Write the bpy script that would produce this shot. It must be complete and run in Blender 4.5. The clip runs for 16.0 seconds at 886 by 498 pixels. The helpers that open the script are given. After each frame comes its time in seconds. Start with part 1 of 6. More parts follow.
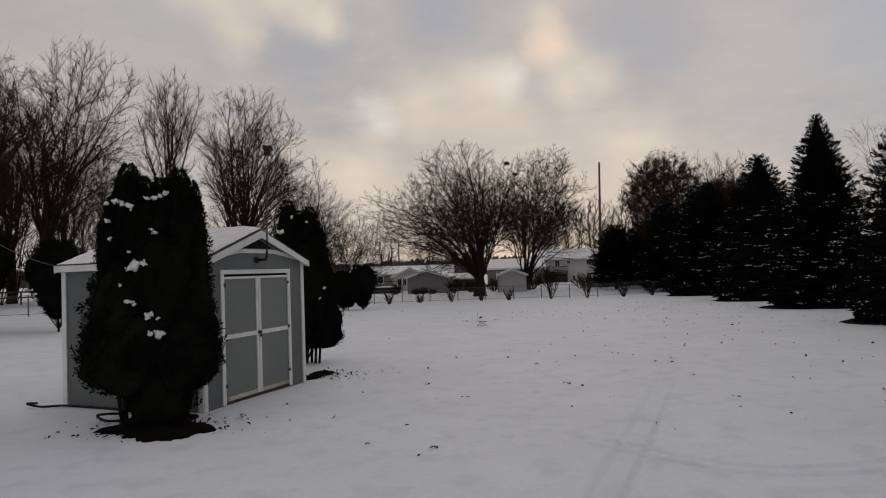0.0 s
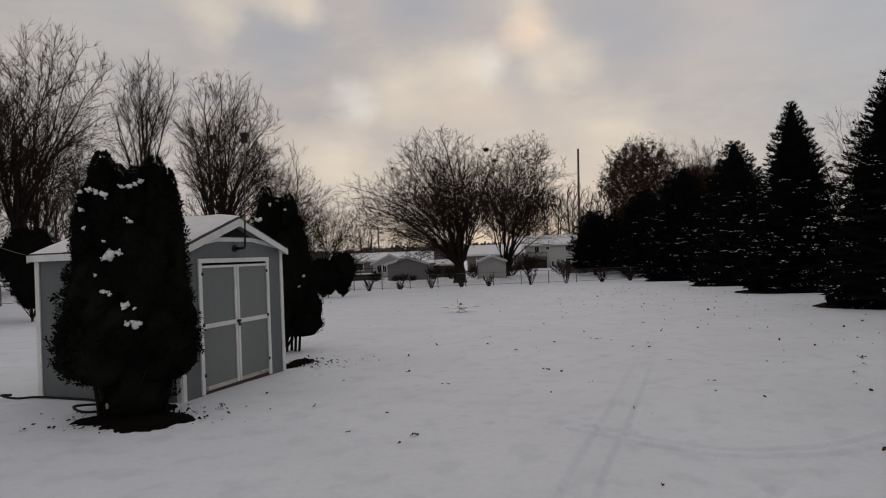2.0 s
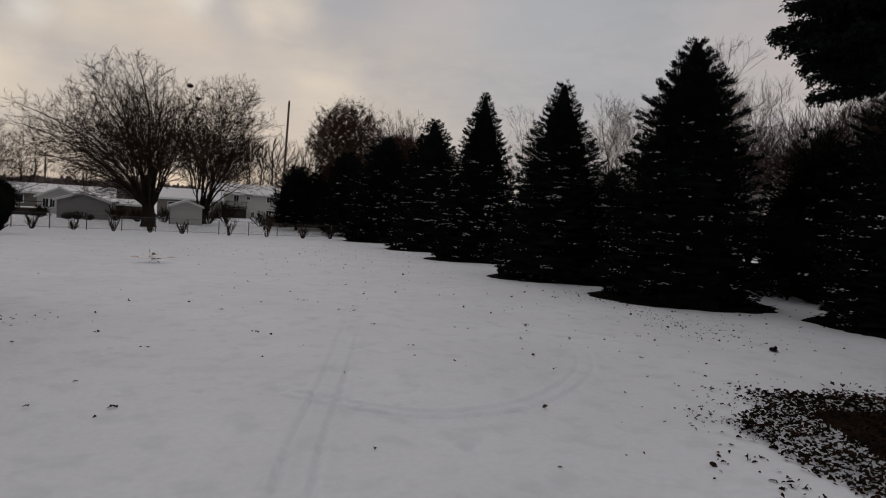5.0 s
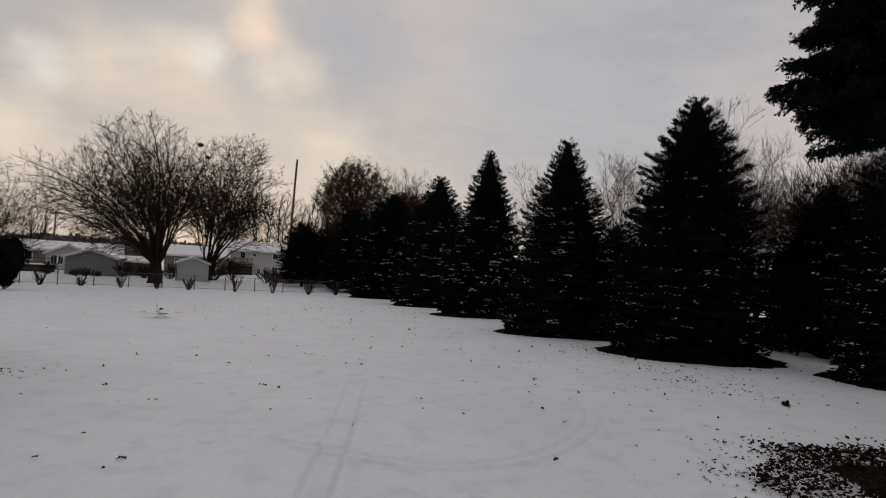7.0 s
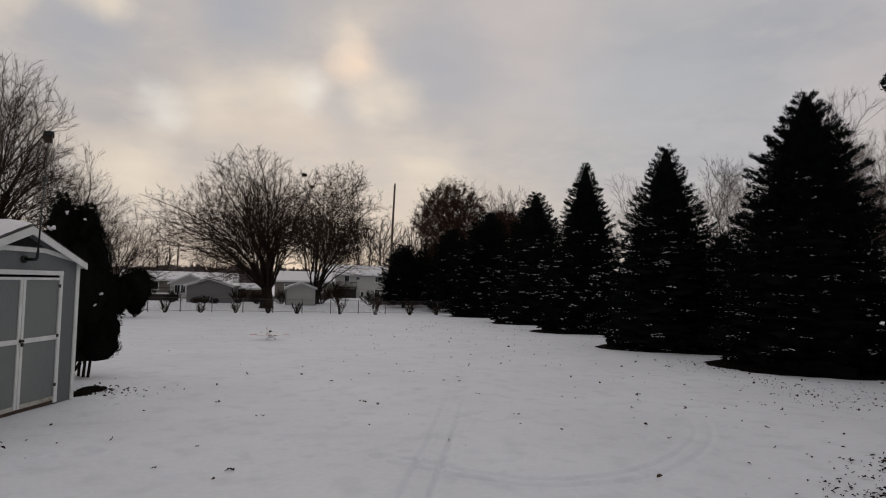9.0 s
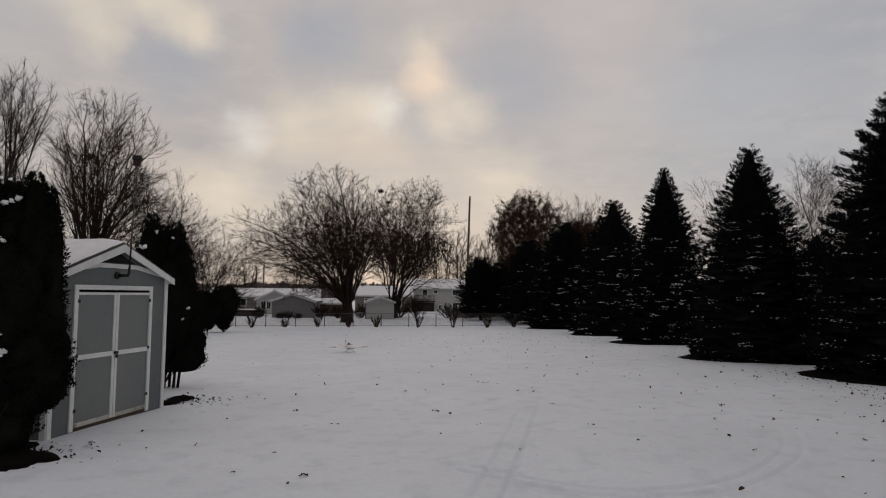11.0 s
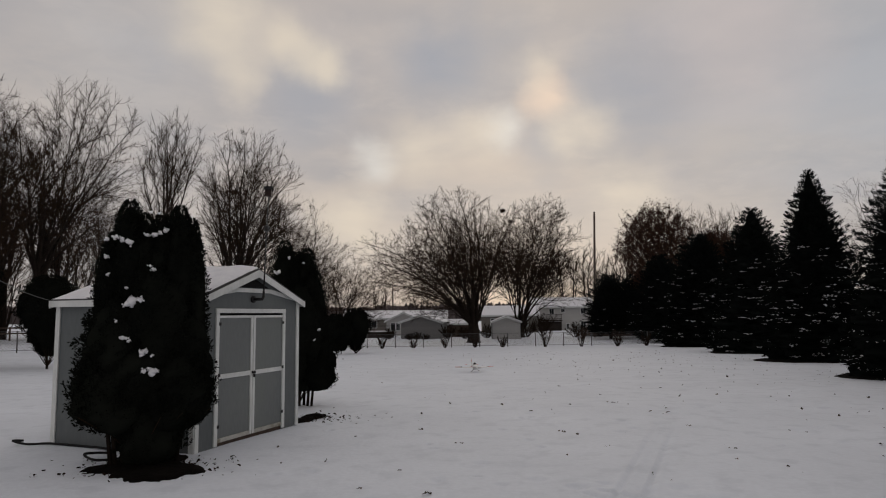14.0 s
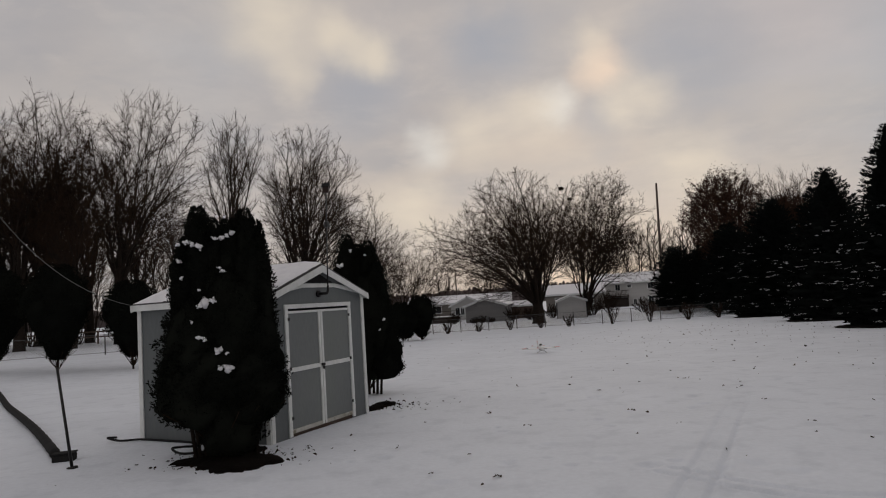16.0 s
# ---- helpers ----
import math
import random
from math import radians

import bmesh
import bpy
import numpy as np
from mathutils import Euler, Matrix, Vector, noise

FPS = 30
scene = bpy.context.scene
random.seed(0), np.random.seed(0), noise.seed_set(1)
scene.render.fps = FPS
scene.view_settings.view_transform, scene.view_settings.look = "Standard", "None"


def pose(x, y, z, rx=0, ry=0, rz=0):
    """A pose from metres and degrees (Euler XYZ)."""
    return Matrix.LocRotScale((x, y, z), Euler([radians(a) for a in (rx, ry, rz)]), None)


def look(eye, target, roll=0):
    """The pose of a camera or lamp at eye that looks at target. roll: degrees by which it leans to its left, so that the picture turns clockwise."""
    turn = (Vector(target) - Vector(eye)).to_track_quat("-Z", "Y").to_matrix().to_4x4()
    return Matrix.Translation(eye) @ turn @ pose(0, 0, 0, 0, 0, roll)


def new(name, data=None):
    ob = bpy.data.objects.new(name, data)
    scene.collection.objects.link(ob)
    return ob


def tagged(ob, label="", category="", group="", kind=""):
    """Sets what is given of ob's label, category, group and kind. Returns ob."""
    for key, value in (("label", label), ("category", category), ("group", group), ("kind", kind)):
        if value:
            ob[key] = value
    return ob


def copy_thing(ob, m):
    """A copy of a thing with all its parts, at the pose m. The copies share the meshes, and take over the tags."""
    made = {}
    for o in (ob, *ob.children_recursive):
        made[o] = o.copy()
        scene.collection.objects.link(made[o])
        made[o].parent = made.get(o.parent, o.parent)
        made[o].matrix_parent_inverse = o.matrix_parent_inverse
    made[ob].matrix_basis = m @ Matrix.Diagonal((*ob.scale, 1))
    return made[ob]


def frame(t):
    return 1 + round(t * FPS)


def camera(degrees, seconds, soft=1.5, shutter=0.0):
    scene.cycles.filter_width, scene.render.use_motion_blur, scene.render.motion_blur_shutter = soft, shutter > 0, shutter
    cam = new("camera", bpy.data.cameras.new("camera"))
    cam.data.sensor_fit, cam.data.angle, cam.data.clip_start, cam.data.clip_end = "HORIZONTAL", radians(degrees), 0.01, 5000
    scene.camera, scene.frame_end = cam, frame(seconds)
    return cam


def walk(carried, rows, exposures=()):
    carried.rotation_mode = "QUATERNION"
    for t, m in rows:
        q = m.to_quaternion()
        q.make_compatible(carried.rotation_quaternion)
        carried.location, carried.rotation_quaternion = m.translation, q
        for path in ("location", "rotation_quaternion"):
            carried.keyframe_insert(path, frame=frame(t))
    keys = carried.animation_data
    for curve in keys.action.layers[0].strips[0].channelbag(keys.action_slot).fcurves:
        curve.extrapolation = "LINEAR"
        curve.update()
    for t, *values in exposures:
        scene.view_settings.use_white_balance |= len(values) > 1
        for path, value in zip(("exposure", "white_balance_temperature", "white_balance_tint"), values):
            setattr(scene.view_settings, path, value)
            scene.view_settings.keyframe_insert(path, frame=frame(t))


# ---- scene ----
cam = camera(68.0, 16.0, soft=1.1)
# seconds, x, y, z, yaw, pitch, roll
PATH = [
    (0, 0.110, 0.050, 1.753, 0.06, 1.82, 1.91),
    (0.5, 0.097, 0.047, 1.761, 0.57, 1.58, 1.56),
    (1, 0.095, 0.055, 1.759, 0.02, 1.41, 1.51),
    (1.5, 0.102, 0.050, 1.765, -0.41, 1.11, 1.80),
    (2, 0.112, 0.048, 1.771, -1.69, 0.57, 2.19),
    (2.5, 0.112, 0.012, 1.781, -3.44, 0.00, 2.93),
    (3, 0.124, -0.002, 1.817, -5.49, -1.90, 4.46),
    (3.5, 0.112, -0.045, 1.926, -8.18, -3.80, 2.71),
    (4, 0.057, -0.032, 1.985, -13.12, -5.19, 2.18),
    (4.5, -0.127, 0.093, 1.950, -22.92, -4.91, -2.31),
    (4.7, -0.157, 0.092, 1.942, -26.59, -4.21, -3.16),
    (6.8, -0.272, 0.005, 1.871, -28.54, 1.43, -3.16),
    (7, -0.265, 0.025, 1.868, -27.00, 1.75, -3.39),
    (7.5, -0.218, 0.041, 1.833, -24.07, 2.52, -2.39),
    (8, -0.208, -0.029, 1.822, -20.76, 2.96, -1.71),
    (8.5, -0.179, -0.026, 1.831, -19.64, 2.65, -1.76),
    (9, -0.152, -0.020, 1.814, -18.27, 3.03, -1.50),
    (9.5, -0.119, -0.028, 1.803, -15.96, 3.60, -2.42),
    (9.7, -0.116, -0.044, 1.810, -14.94, 3.01, -1.81),
    (11.8, 0.019, -0.064, 1.736, -9.68, 4.64, -0.90),
    (12, 0.022, -0.051, 1.738, -8.99, 4.16, -0.86),
    (12.5, 0.029, 0.011, 1.726, -6.53, 4.93, -0.82),
    (13, 0.048, 0.003, 1.723, -2.93, 4.56, -0.22),
    (13.5, 0.051, 0.018, 1.733, -1.92, 5.09, -0.31),
    (14, 0.070, 0.005, 1.725, -0.49, 5.78, 0.61),
    (14.5, 0.086, -0.009, 1.728, 0.63, 6.39, 1.26),
    (15, 0.101, -0.028, 1.735, 2.43, 5.90, 2.49),
    (15.5, 0.112, -0.043, 1.737, 3.79, 5.57, 3.24),
    (16, 0.119, -0.052, 1.755, 5.09, 4.57, 3.67),
]
walk(cam, [(t, pose(x, y, z, 90 + pitch, roll, yaw)) for t, x, y, z, yaw, pitch, roll in PATH],
     exposures=[(0.0, -0.03), (2.0, -0.03), (3.5, -0.12), (4.7, -0.12), (6.8, 0.06), (9.7, 0.04), (11.8, -0.03), (16.0, -0.05)])

# ---- world, sun ----
SUN_AZ, SUN_EL = 7.8, 14.8          # degrees right of straight ahead, degrees up


def heading(az, el=0.0):
    a, e = radians(az), radians(el)
    return Vector((math.sin(a) * math.cos(e), math.cos(a) * math.cos(e), math.sin(e)))


def make_world():
    world = bpy.data.worlds.new("overcast_evening")
    world.use_nodes = True
    scene.world = world
    nt = world.node_tree
    nt.nodes.clear()
    N, L = nt.nodes.new, nt.links.new

    def math_node(op, a, b=None, c=None):
        n = N("ShaderNodeMath")
        n.operation = op
        for i, v in enumerate((a, b, c)):
            if v is None:
                continue
            if isinstance(v, (int, float)):
                n.inputs[i].default_value = v
            else:
                L(v, n.inputs[i])
        return n.outputs[0]

    def mix(fac, a, b, kind="MIX"):
        n = N("ShaderNodeMix")
        n.data_type, n.blend_type = "RGBA", kind
        for s, v in ((n.inputs[0], fac), (n.inputs[6], a), (n.inputs[7], b)):
            if isinstance(v, (int, float)):
                s.default_value = v
            elif isinstance(v, tuple):
                s.default_value = (*v, 1)
            else:
                L(v, s)
        return n.outputs[2]

    co = N("ShaderNodeTexCoord").outputs["Generated"]
    sep = N("ShaderNodeSeparateXYZ")
    L(co, sep.inputs[0])
    z = sep.outputs[2]
    # cloud sheet: directions laid onto a flat layer high above
    deep = math_node("ADD", math_node("MAXIMUM", z, 0.0), 0.16)
    flat = N("ShaderNodeCombineXYZ")
    L(math_node("DIVIDE", sep.outputs[0], deep), flat.inputs[0])
    L(math_node("DIVIDE", sep.outputs[1], deep), flat.inputs[1])

    def noise_node(scale, detail, rough, offset, lo, hi):
        mp = N("ShaderNodeMapping")
        mp.inputs["Location"].default_value = offset
        L(flat.outputs[0], mp.inputs[0])
        n = N("ShaderNodeTexNoise")
        n.inputs["Scale"].default_value, n.inputs["Detail"].default_value = scale, detail
        n.inputs["Roughness"].default_value = rough
        n.inputs["Distortion"].default_value = 0.25
        L(mp.outputs[0], n.inputs["Vector"])
        r = N("ShaderNodeMapRange")
        r.interpolation_type = "SMOOTHSTEP"
        r.inputs[1].default_value, r.inputs[2].default_value = lo, hi
        L(n.outputs[0], r.inputs[0])
        return r.outputs[0]

    broad = noise_node(0.85, 4, 0.55, (3.1, 1.7, 0), 0.34, 0.66)
    fine = noise_node(2.1, 4, 0.55, (7.3, 4.2, 2), 0.34, 0.70)
    wisps = noise_node(1.3, 3, 0.5, (1.3, 9.2, 5), 0.42, 0.72)

    # directions bent a little by turbulence, so that the breaks get ragged outlines
    tn = N("ShaderNodeTexNoise")
    tn.inputs["Scale"].default_value, tn.inputs["Detail"].default_value = 11.0, 6
    L(co, tn.inputs["Vector"])
    sub = N("ShaderNodeVectorMath")
    sub.operation = "SUBTRACT"
    sub.inputs[1].default_value = (0.5, 0.5, 0.5)
    L(tn.outputs["Color"], sub.inputs[0])
    scl = N("ShaderNodeVectorMath")
    scl.operation = "SCALE"
    scl.inputs["Scale"].default_value = 0.085
    L(sub.outputs[0], scl.inputs[0])
    bent = N("ShaderNodeVectorMath")
    bent.operation = "ADD"
    L(co, bent.inputs[0])
    L(scl.outputs[0], bent.inputs[1])
    unit_way = N("ShaderNodeVectorMath")
    unit_way.operation = "NORMALIZE"
    L(bent.outputs[0], unit_way.inputs[0])
    warped = unit_way.outputs[0]

    def glow(az, el, wide):
        v = heading(az, el)
        dot = N("ShaderNodeVectorMath")
        dot.operation = "DOT_PRODUCT"
        dot.inputs[1].default_value = v
        L(warped, dot.inputs[0])
        r = N("ShaderNodeMapRange")
        r.inputs[1].default_value, r.inputs[2].default_value = math.cos(radians(wide * 1.25)), 1.0
        L(dot.outputs["Value"], r.inputs[0])
        return math_node("POWER", r.outputs[0], 2.2)

    blue_grey, pale, warm = SKY_GREY, SKY_PALE, SKY_WARM
    col = mix(broad, blue_grey, pale)
    col = mix(math_node("MULTIPLY", fine, 0.55), col, (0.57, 0.52, 0.50))
    ripple = noise_node(5.2, 6, 0.62, (2.7, 6.1, 8), 0.42, 0.72)
    col = mix(math_node("MULTIPLY", ripple, 0.40), col, (0.64, 0.575, 0.53))
    folds = noise_node(3.9, 6, 0.62, (9.7, 3.1, 4), 0.45, 0.74)
    col = mix(math_node("MULTIPLY", folds, 0.38), col, (0.37, 0.375, 0.405))
    # the low sun behind the cloud
    near_sun = glow(SUN_AZ - 7, SUN_EL - 2, 35)
    col = mix(math_node("MULTIPLY", near_sun, math_node("MULTIPLY_ADD", wisps, 0.6, 0.25)), col, warm)
    for az, el, wide, amount, tint in BREAKS:
        g = glow(az, el, wide)
        g = math_node("MULTIPLY", g, math_node("MULTIPLY_ADD", fine, 0.55, 0.65))
        col = mix(math_node("MULTIPLY", g, amount), col, tint)
    # warm paler band low down
    low = N("ShaderNodeMapRange")
    low.interpolation_type = "SMOOTHSTEP"
    low.inputs[1].default_value, low.inputs[2].default_value = 0.24, 0.04
    L(z, low.inputs[0])
    col = mix(math_node("MULTIPLY", low.outputs[0], 0.35), col, (0.60, 0.52, 0.48))
    sky = N("ShaderNodeTexSky")
    sky.sky_type, sky.sun_disc = "NISHITA", False
    sky.sun_elevation, sky.sun_rotation = radians(SUN_EL), radians(SUN_AZ)
    clear = N("ShaderNodeVectorMath")
    clear.operation = "SCALE"
    clear.inputs["Scale"].default_value = 0.06
    L(sky.outputs[0], clear.inputs[0])
    col = mix(0.93, clear.outputs[0], col)
    bg = N("ShaderNodeBackground")
    bg.inputs[1].default_value = SKY_STRENGTH
    L(col, bg.inputs[0])
    L(bg.outputs[0], N("ShaderNodeOutputWorld").inputs[0])


SKY_STRENGTH = 0.95
SKY_GREY, SKY_PALE, SKY_WARM = (0.385, 0.38, 0.405), (0.53, 0.485, 0.46), (0.635, 0.545, 0.475)
CREAM, WHITE, ROSE, BLUE, DUSK, SLATE = (0.80, 0.70, 0.575), (0.80, 0.77, 0.72), (0.88, 0.69, 0.55), (0.335, 0.365, 0.43), (0.62, 0.54, 0.52), (0.46, 0.475, 0.51)
# breaks and thicker parts of the cloud: azimuth, elevation, width, strength, colour
BREAKS = [
    (1.6, 22.1, 6.0, 0.70, BLUE), (-11.0, 18.7, 5.0, 0.50, BLUE), (18.7, 18.7, 7.5, 0.60, BLUE), (10.2, 14.0, 3.2, 0.40, BLUE), (16.1, 18.9, 5.0, 0.35, BLUE), (32.8, 18.3, 13.0, 0.55, SLATE),
    (43.3, 17.7, 15.0, 0.55, SLATE), (-25.2, 21.2, 8.0, 0.40, SLATE), (-19.2, 24.1, 4.6, 0.75, CREAM), (-13.0, 22.8, 2.8, 0.75, CREAM), (-10.1, 21.2, 2.6, 0.75, CREAM), (-16.8, 20.1, 2.6, 0.55, CREAM),
    (6.0, 16.0, 2.3, 0.72, WHITE), (-5.6, 13.4, 2.3, 0.72, WHITE), (-1.6, 14.5, 3.6, 0.55, CREAM), (9.8, 18.7, 2.9, 0.95, ROSE), (8.9, 20.7, 2.4, 0.55, CREAM), (12.9, 15.7, 3.4, 0.65, CREAM),
    (-7.0, 8.2, 4.2, 0.80, CREAM), (16.9, 9.7, 4.2, 0.60, CREAM), (24.6, 21.8, 8.0, 0.45, DUSK), (27.0, 20.8, 6.0, 0.40, DUSK), (52.9, 13.6, 8.0, 0.55, DUSK), (3.5, 15.8, 3.0, 0.50, CREAM),
]
make_world()
sun = new("sun", bpy.data.lights.new("sun", "SUN"))
sun.data.energy, sun.data.angle, sun.data.color = 0.35, radians(25), (1.0, 0.9, 0.78)
sun.matrix_world = look(heading(SUN_AZ, SUN_EL) * 100, (0, 0, 0))


# ---- materials ----
def make_mat(name, low, high, rough=0.8, scale=4.0, fine=40.0, bump=0.3, bump_dist=0.01, island=0.0, objrand=0.0,
             metal=0.0, spec=0.3, stretch=(1, 1, 1), stain=None, stain_amt=0.0, stain_scale=1.2):
    m = bpy.data.materials.new(name)
    m.use_nodes = True
    nt = m.node_tree
    nt.nodes.clear()
    N, L = nt.nodes.new, nt.links.new
    bsdf, out = N("ShaderNodeBsdfPrincipled"), N("ShaderNodeOutputMaterial")
    L(bsdf.outputs[0], out.inputs[0])
    co = N("ShaderNodeTexCoord")
    mp = N("ShaderNodeMapping")
    mp.inputs["Scale"].default_value = stretch
    L(co.outputs["Object"], mp.inputs[0])

    def noise_node(sc, detail=4):
        n = N("ShaderNodeTexNoise")
        n.inputs["Scale"].default_value, n.inputs["Detail"].default_value = sc, detail
        L(mp.outputs[0], n.inputs["Vector"])
        return n.outputs[0]

    def ramp(v, lo, hi):
        r = N("ShaderNodeMapRange")
        r.inputs[1].default_value, r.inputs[2].default_value = lo, hi
        L(v, r.inputs[0])
        return r.outputs[0]

    def mixc(f, a, b):
        n = N("ShaderNodeMix")
        n.data_type = "RGBA"
        if isinstance(f, float):
            n.inputs[0].default_value = f
        else:
            L(f, n.inputs[0])
        for s, v in ((n.inputs[6], a), (n.inputs[7], b)):
            if isinstance(v, tuple):
                s.default_value = (*v, 1)
            else:
                L(v, s)
        return n.outputs[2]

    add = N("ShaderNodeMath")
    add.operation = "MULTIPLY_ADD"
    L(ramp(noise_node(scale), 0.3, 0.7), add.inputs[0])
    add.inputs[1].default_value = 0.6
    fn = noise_node(fine, 3)
    sc = N("ShaderNodeMath")
    sc.operation = "MULTIPLY"
    L(ramp(fn, 0.3, 0.7), sc.inputs[0])
    sc.inputs[1].default_value = 0.4
    L(sc.outputs[0], add.inputs[2])
    f = add.outputs[0]
    for amount, node, sock in ((island, "ShaderNodeNewGeometry", "Random Per Island"), (objrand, "ShaderNodeObjectInfo", "Random")):
        if amount:
            k = N("ShaderNodeMix")
            k.inputs[0].default_value = amount
            L(f, k.inputs[2])
            L(N(node).outputs[sock], k.inputs[3])
            f = k.outputs[0]
    col = mixc(f, low, high)
    if stain:
        s = ramp(noise_node(stain_scale, 6), 0.52, 0.68)
        k = N("ShaderNodeMath")
        k.operation = "MULTIPLY"
        k.inputs[1].default_value = stain_amt
        L(s, k.inputs[0])
        col = mixc(k.outputs[0], col, stain)
    L(col, bsdf.inputs["Base Color"])
    bsdf.inputs["Roughness"].default_value = rough
    bsdf.inputs["Metallic"].default_value = metal
    bsdf.inputs["Specular IOR Level"].default_value = spec
    if bump:
        b = N("ShaderNodeBump")
        b.inputs["Strength"].default_value, b.inputs["Distance"].default_value = bump, bump_dist
        L(fn, b.inputs["Height"])
        L(b.outputs[0], bsdf.inputs["Normal"])
    return m


SNOW = make_mat("snow", (0.655, 0.687, 0.742), (0.755, 0.792, 0.852), 0.75, 0.5, 14.0, 0.35, 0.02, stain=(0.565, 0.60, 0.655), stain_amt=0.5, stain_scale=2.5)
SNOW_CLUMP = make_mat("snow_clump", (0.70, 0.70, 0.74), (0.84, 0.84, 0.86), 0.75, 5, 30, 0.4, 0.02)
TRIM_STAINED = make_mat("grimy_white_trim", (0.34, 0.33, 0.29), (0.56, 0.55, 0.52), 0.7, 4, 40, 0.3, 0.003, stain=(0.13, 0.115, 0.06), stain_amt=0.75, stain_scale=7)
SIDING = make_mat("grey_siding_paint", (0.105, 0.117, 0.12), (0.148, 0.16, 0.163), 0.65, 1.1, 22, 0.25, 0.004, stretch=(1, 1, 0.25), stain=(0.15, 0.17, 0.16), stain_amt=0.35)
DOOR_PAINT = make_mat("grey_door_paint", (0.142, 0.155, 0.157), (0.195, 0.208, 0.208), 0.6, 1.3, 30, 0.2, 0.003, stretch=(1, 1, 0.3), stain=(0.18, 0.20, 0.18), stain_amt=0.4)
TRIM = make_mat("white_trim_paint", (0.58, 0.60, 0.60), (0.78, 0.79, 0.77), 0.55, 2.0, 30, 0.2, 0.003, stretch=(1, 1, 0.4), stain=(0.45, 0.47, 0.42), stain_amt=0.4, stain_scale=3)
ROOFING = make_mat("dark_shingle", (0.04, 0.04, 0.045), (0.09, 0.085, 0.085), 0.9, 3, 60, 0.5, 0.01)
BLACK_METAL = make_mat("black_metal", (0.015, 0.015, 0.017), (0.04, 0.038, 0.036), 0.5, 4, 60, 0.1, 0.002, metal=0.6)
BLACK_RUBBER = make_mat("black_rubber", (0.012, 0.012, 0.013), (0.03, 0.03, 0.03), 0.9, 4, 60, 0.2, 0.003, spec=0.1)
CABLE_GREY = make_mat("grey_cable", (0.05, 0.05, 0.052), (0.11, 0.11, 0.112), 0.6, 3, 60, 0.1, 0.002)
BARK = make_mat("bark", (0.010, 0.0075, 0.006), (0.034, 0.026, 0.021), 0.9, 1.5, 18, 0.6, 0.02, stretch=(1, 1, 0.3), spec=0.03)
TWIG = make_mat("twig_bark", (0.011, 0.007, 0.005), (0.042, 0.026, 0.016), 0.9, 0.6, 20, 0.0, island=0.5, objrand=0.2, spec=0.03)
TWIG_RED = make_mat("reddish_twig_bark", (0.026, 0.017, 0.014), (0.075, 0.048, 0.038), 0.9, 0.6, 20, 0.0, island=0.5, spec=0.03)
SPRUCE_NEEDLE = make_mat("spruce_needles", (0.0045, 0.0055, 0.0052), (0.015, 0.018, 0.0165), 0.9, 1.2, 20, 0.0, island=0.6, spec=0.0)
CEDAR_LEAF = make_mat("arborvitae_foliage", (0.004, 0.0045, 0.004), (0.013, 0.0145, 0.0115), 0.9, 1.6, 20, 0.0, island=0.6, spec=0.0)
BROWN_LEAF = make_mat("dry_brown_leaves", (0.018, 0.009, 0.006), (0.06, 0.029, 0.018), 0.85, 1, 20, 0.0, island=0.7, spec=0.03)
LITTER = make_mat("leaf_litter", (0.005, 0.004, 0.0035), (0.028, 0.018, 0.013), 0.95, 3, 30, 0.8, 0.02, island=0.5, stain=(0.055, 0.028, 0.018), stain_amt=0.5, stain_scale=6, spec=0.03)
# bared litter, its tone taken near black for the shade under the boughs
SOIL = make_mat("shaded_needle_litter", (0.003, 0.0027, 0.0024), (0.010, 0.008, 0.0068), 0.95, 3, 40, 0.8, 0.02, spec=0.03)
LEAF_DARK = make_mat("fallen_leaf", (0.02, 0.016, 0.013), (0.085, 0.055, 0.038), 0.9, 8, 40, 0.0, island=0.8, spec=0.03)
WOOD_DARK = make_mat("weathered_dark_wood", (0.04, 0.028, 0.022), (0.11, 0.075, 0.058), 0.85, 2, 30, 0.4, 0.006, stretch=(0.3, 1, 1))
# deck wood, its colour lowered to hold the shade about the decks
SHADED_DECK_WOOD = make_mat("shade_darkened_deck_wood", (0.018, 0.014, 0.012), (0.05, 0.038, 0.032), 0.85, 2, 30, 0.4, 0.006, stretch=(0.3, 1, 1))
WOOD_POLE = make_mat("utility_pole_wood", (0.06, 0.045, 0.038), (0.13, 0.10, 0.085), 0.85, 1, 20, 0.4, 0.01, stretch=(1, 1, 0.2))
VINYL = make_mat("pale_vinyl_siding", (0.36, 0.355, 0.345), (0.47, 0.46, 0.445), 0.6, 0.6, 10, 0.2, 0.01, stretch=(0.3, 0.3, 3))
VINYL_GREY = make_mat("grey_vinyl_siding", (0.17, 0.166, 0.165), (0.25, 0.243, 0.237), 0.6, 0.6, 10, 0.2, 0.01, stretch=(0.3, 0.3, 3))
VINYL_TAN = make_mat("tan_vinyl_siding", (0.13, 0.118, 0.105), (0.20, 0.18, 0.16), 0.6, 0.6, 10, 0.2, 0.01, stretch=(0.3, 0.3, 3))
GALVANISED = make_mat("galvanised_steel", (0.07, 0.07, 0.072), (0.14, 0.14, 0.142), 0.5, 3, 40, 0.1, 0.002, metal=0.7)
FOAM_WHITE = make_mat("white_foam", (0.70, 0.70, 0.70), (0.82, 0.82, 0.81), 0.45, 4, 50, 0.05, 0.001)
FOAM_RED = make_mat("red_decal", (0.42, 0.02, 0.03), (0.58, 0.04, 0.05), 0.4, 6, 50, 0.05, 0.001)
FOAM_BLACK = make_mat("black_decal", (0.012, 0.012, 0.014), (0.03, 0.03, 0.034), 0.25, 6, 50, 0.0, spec=0.5)
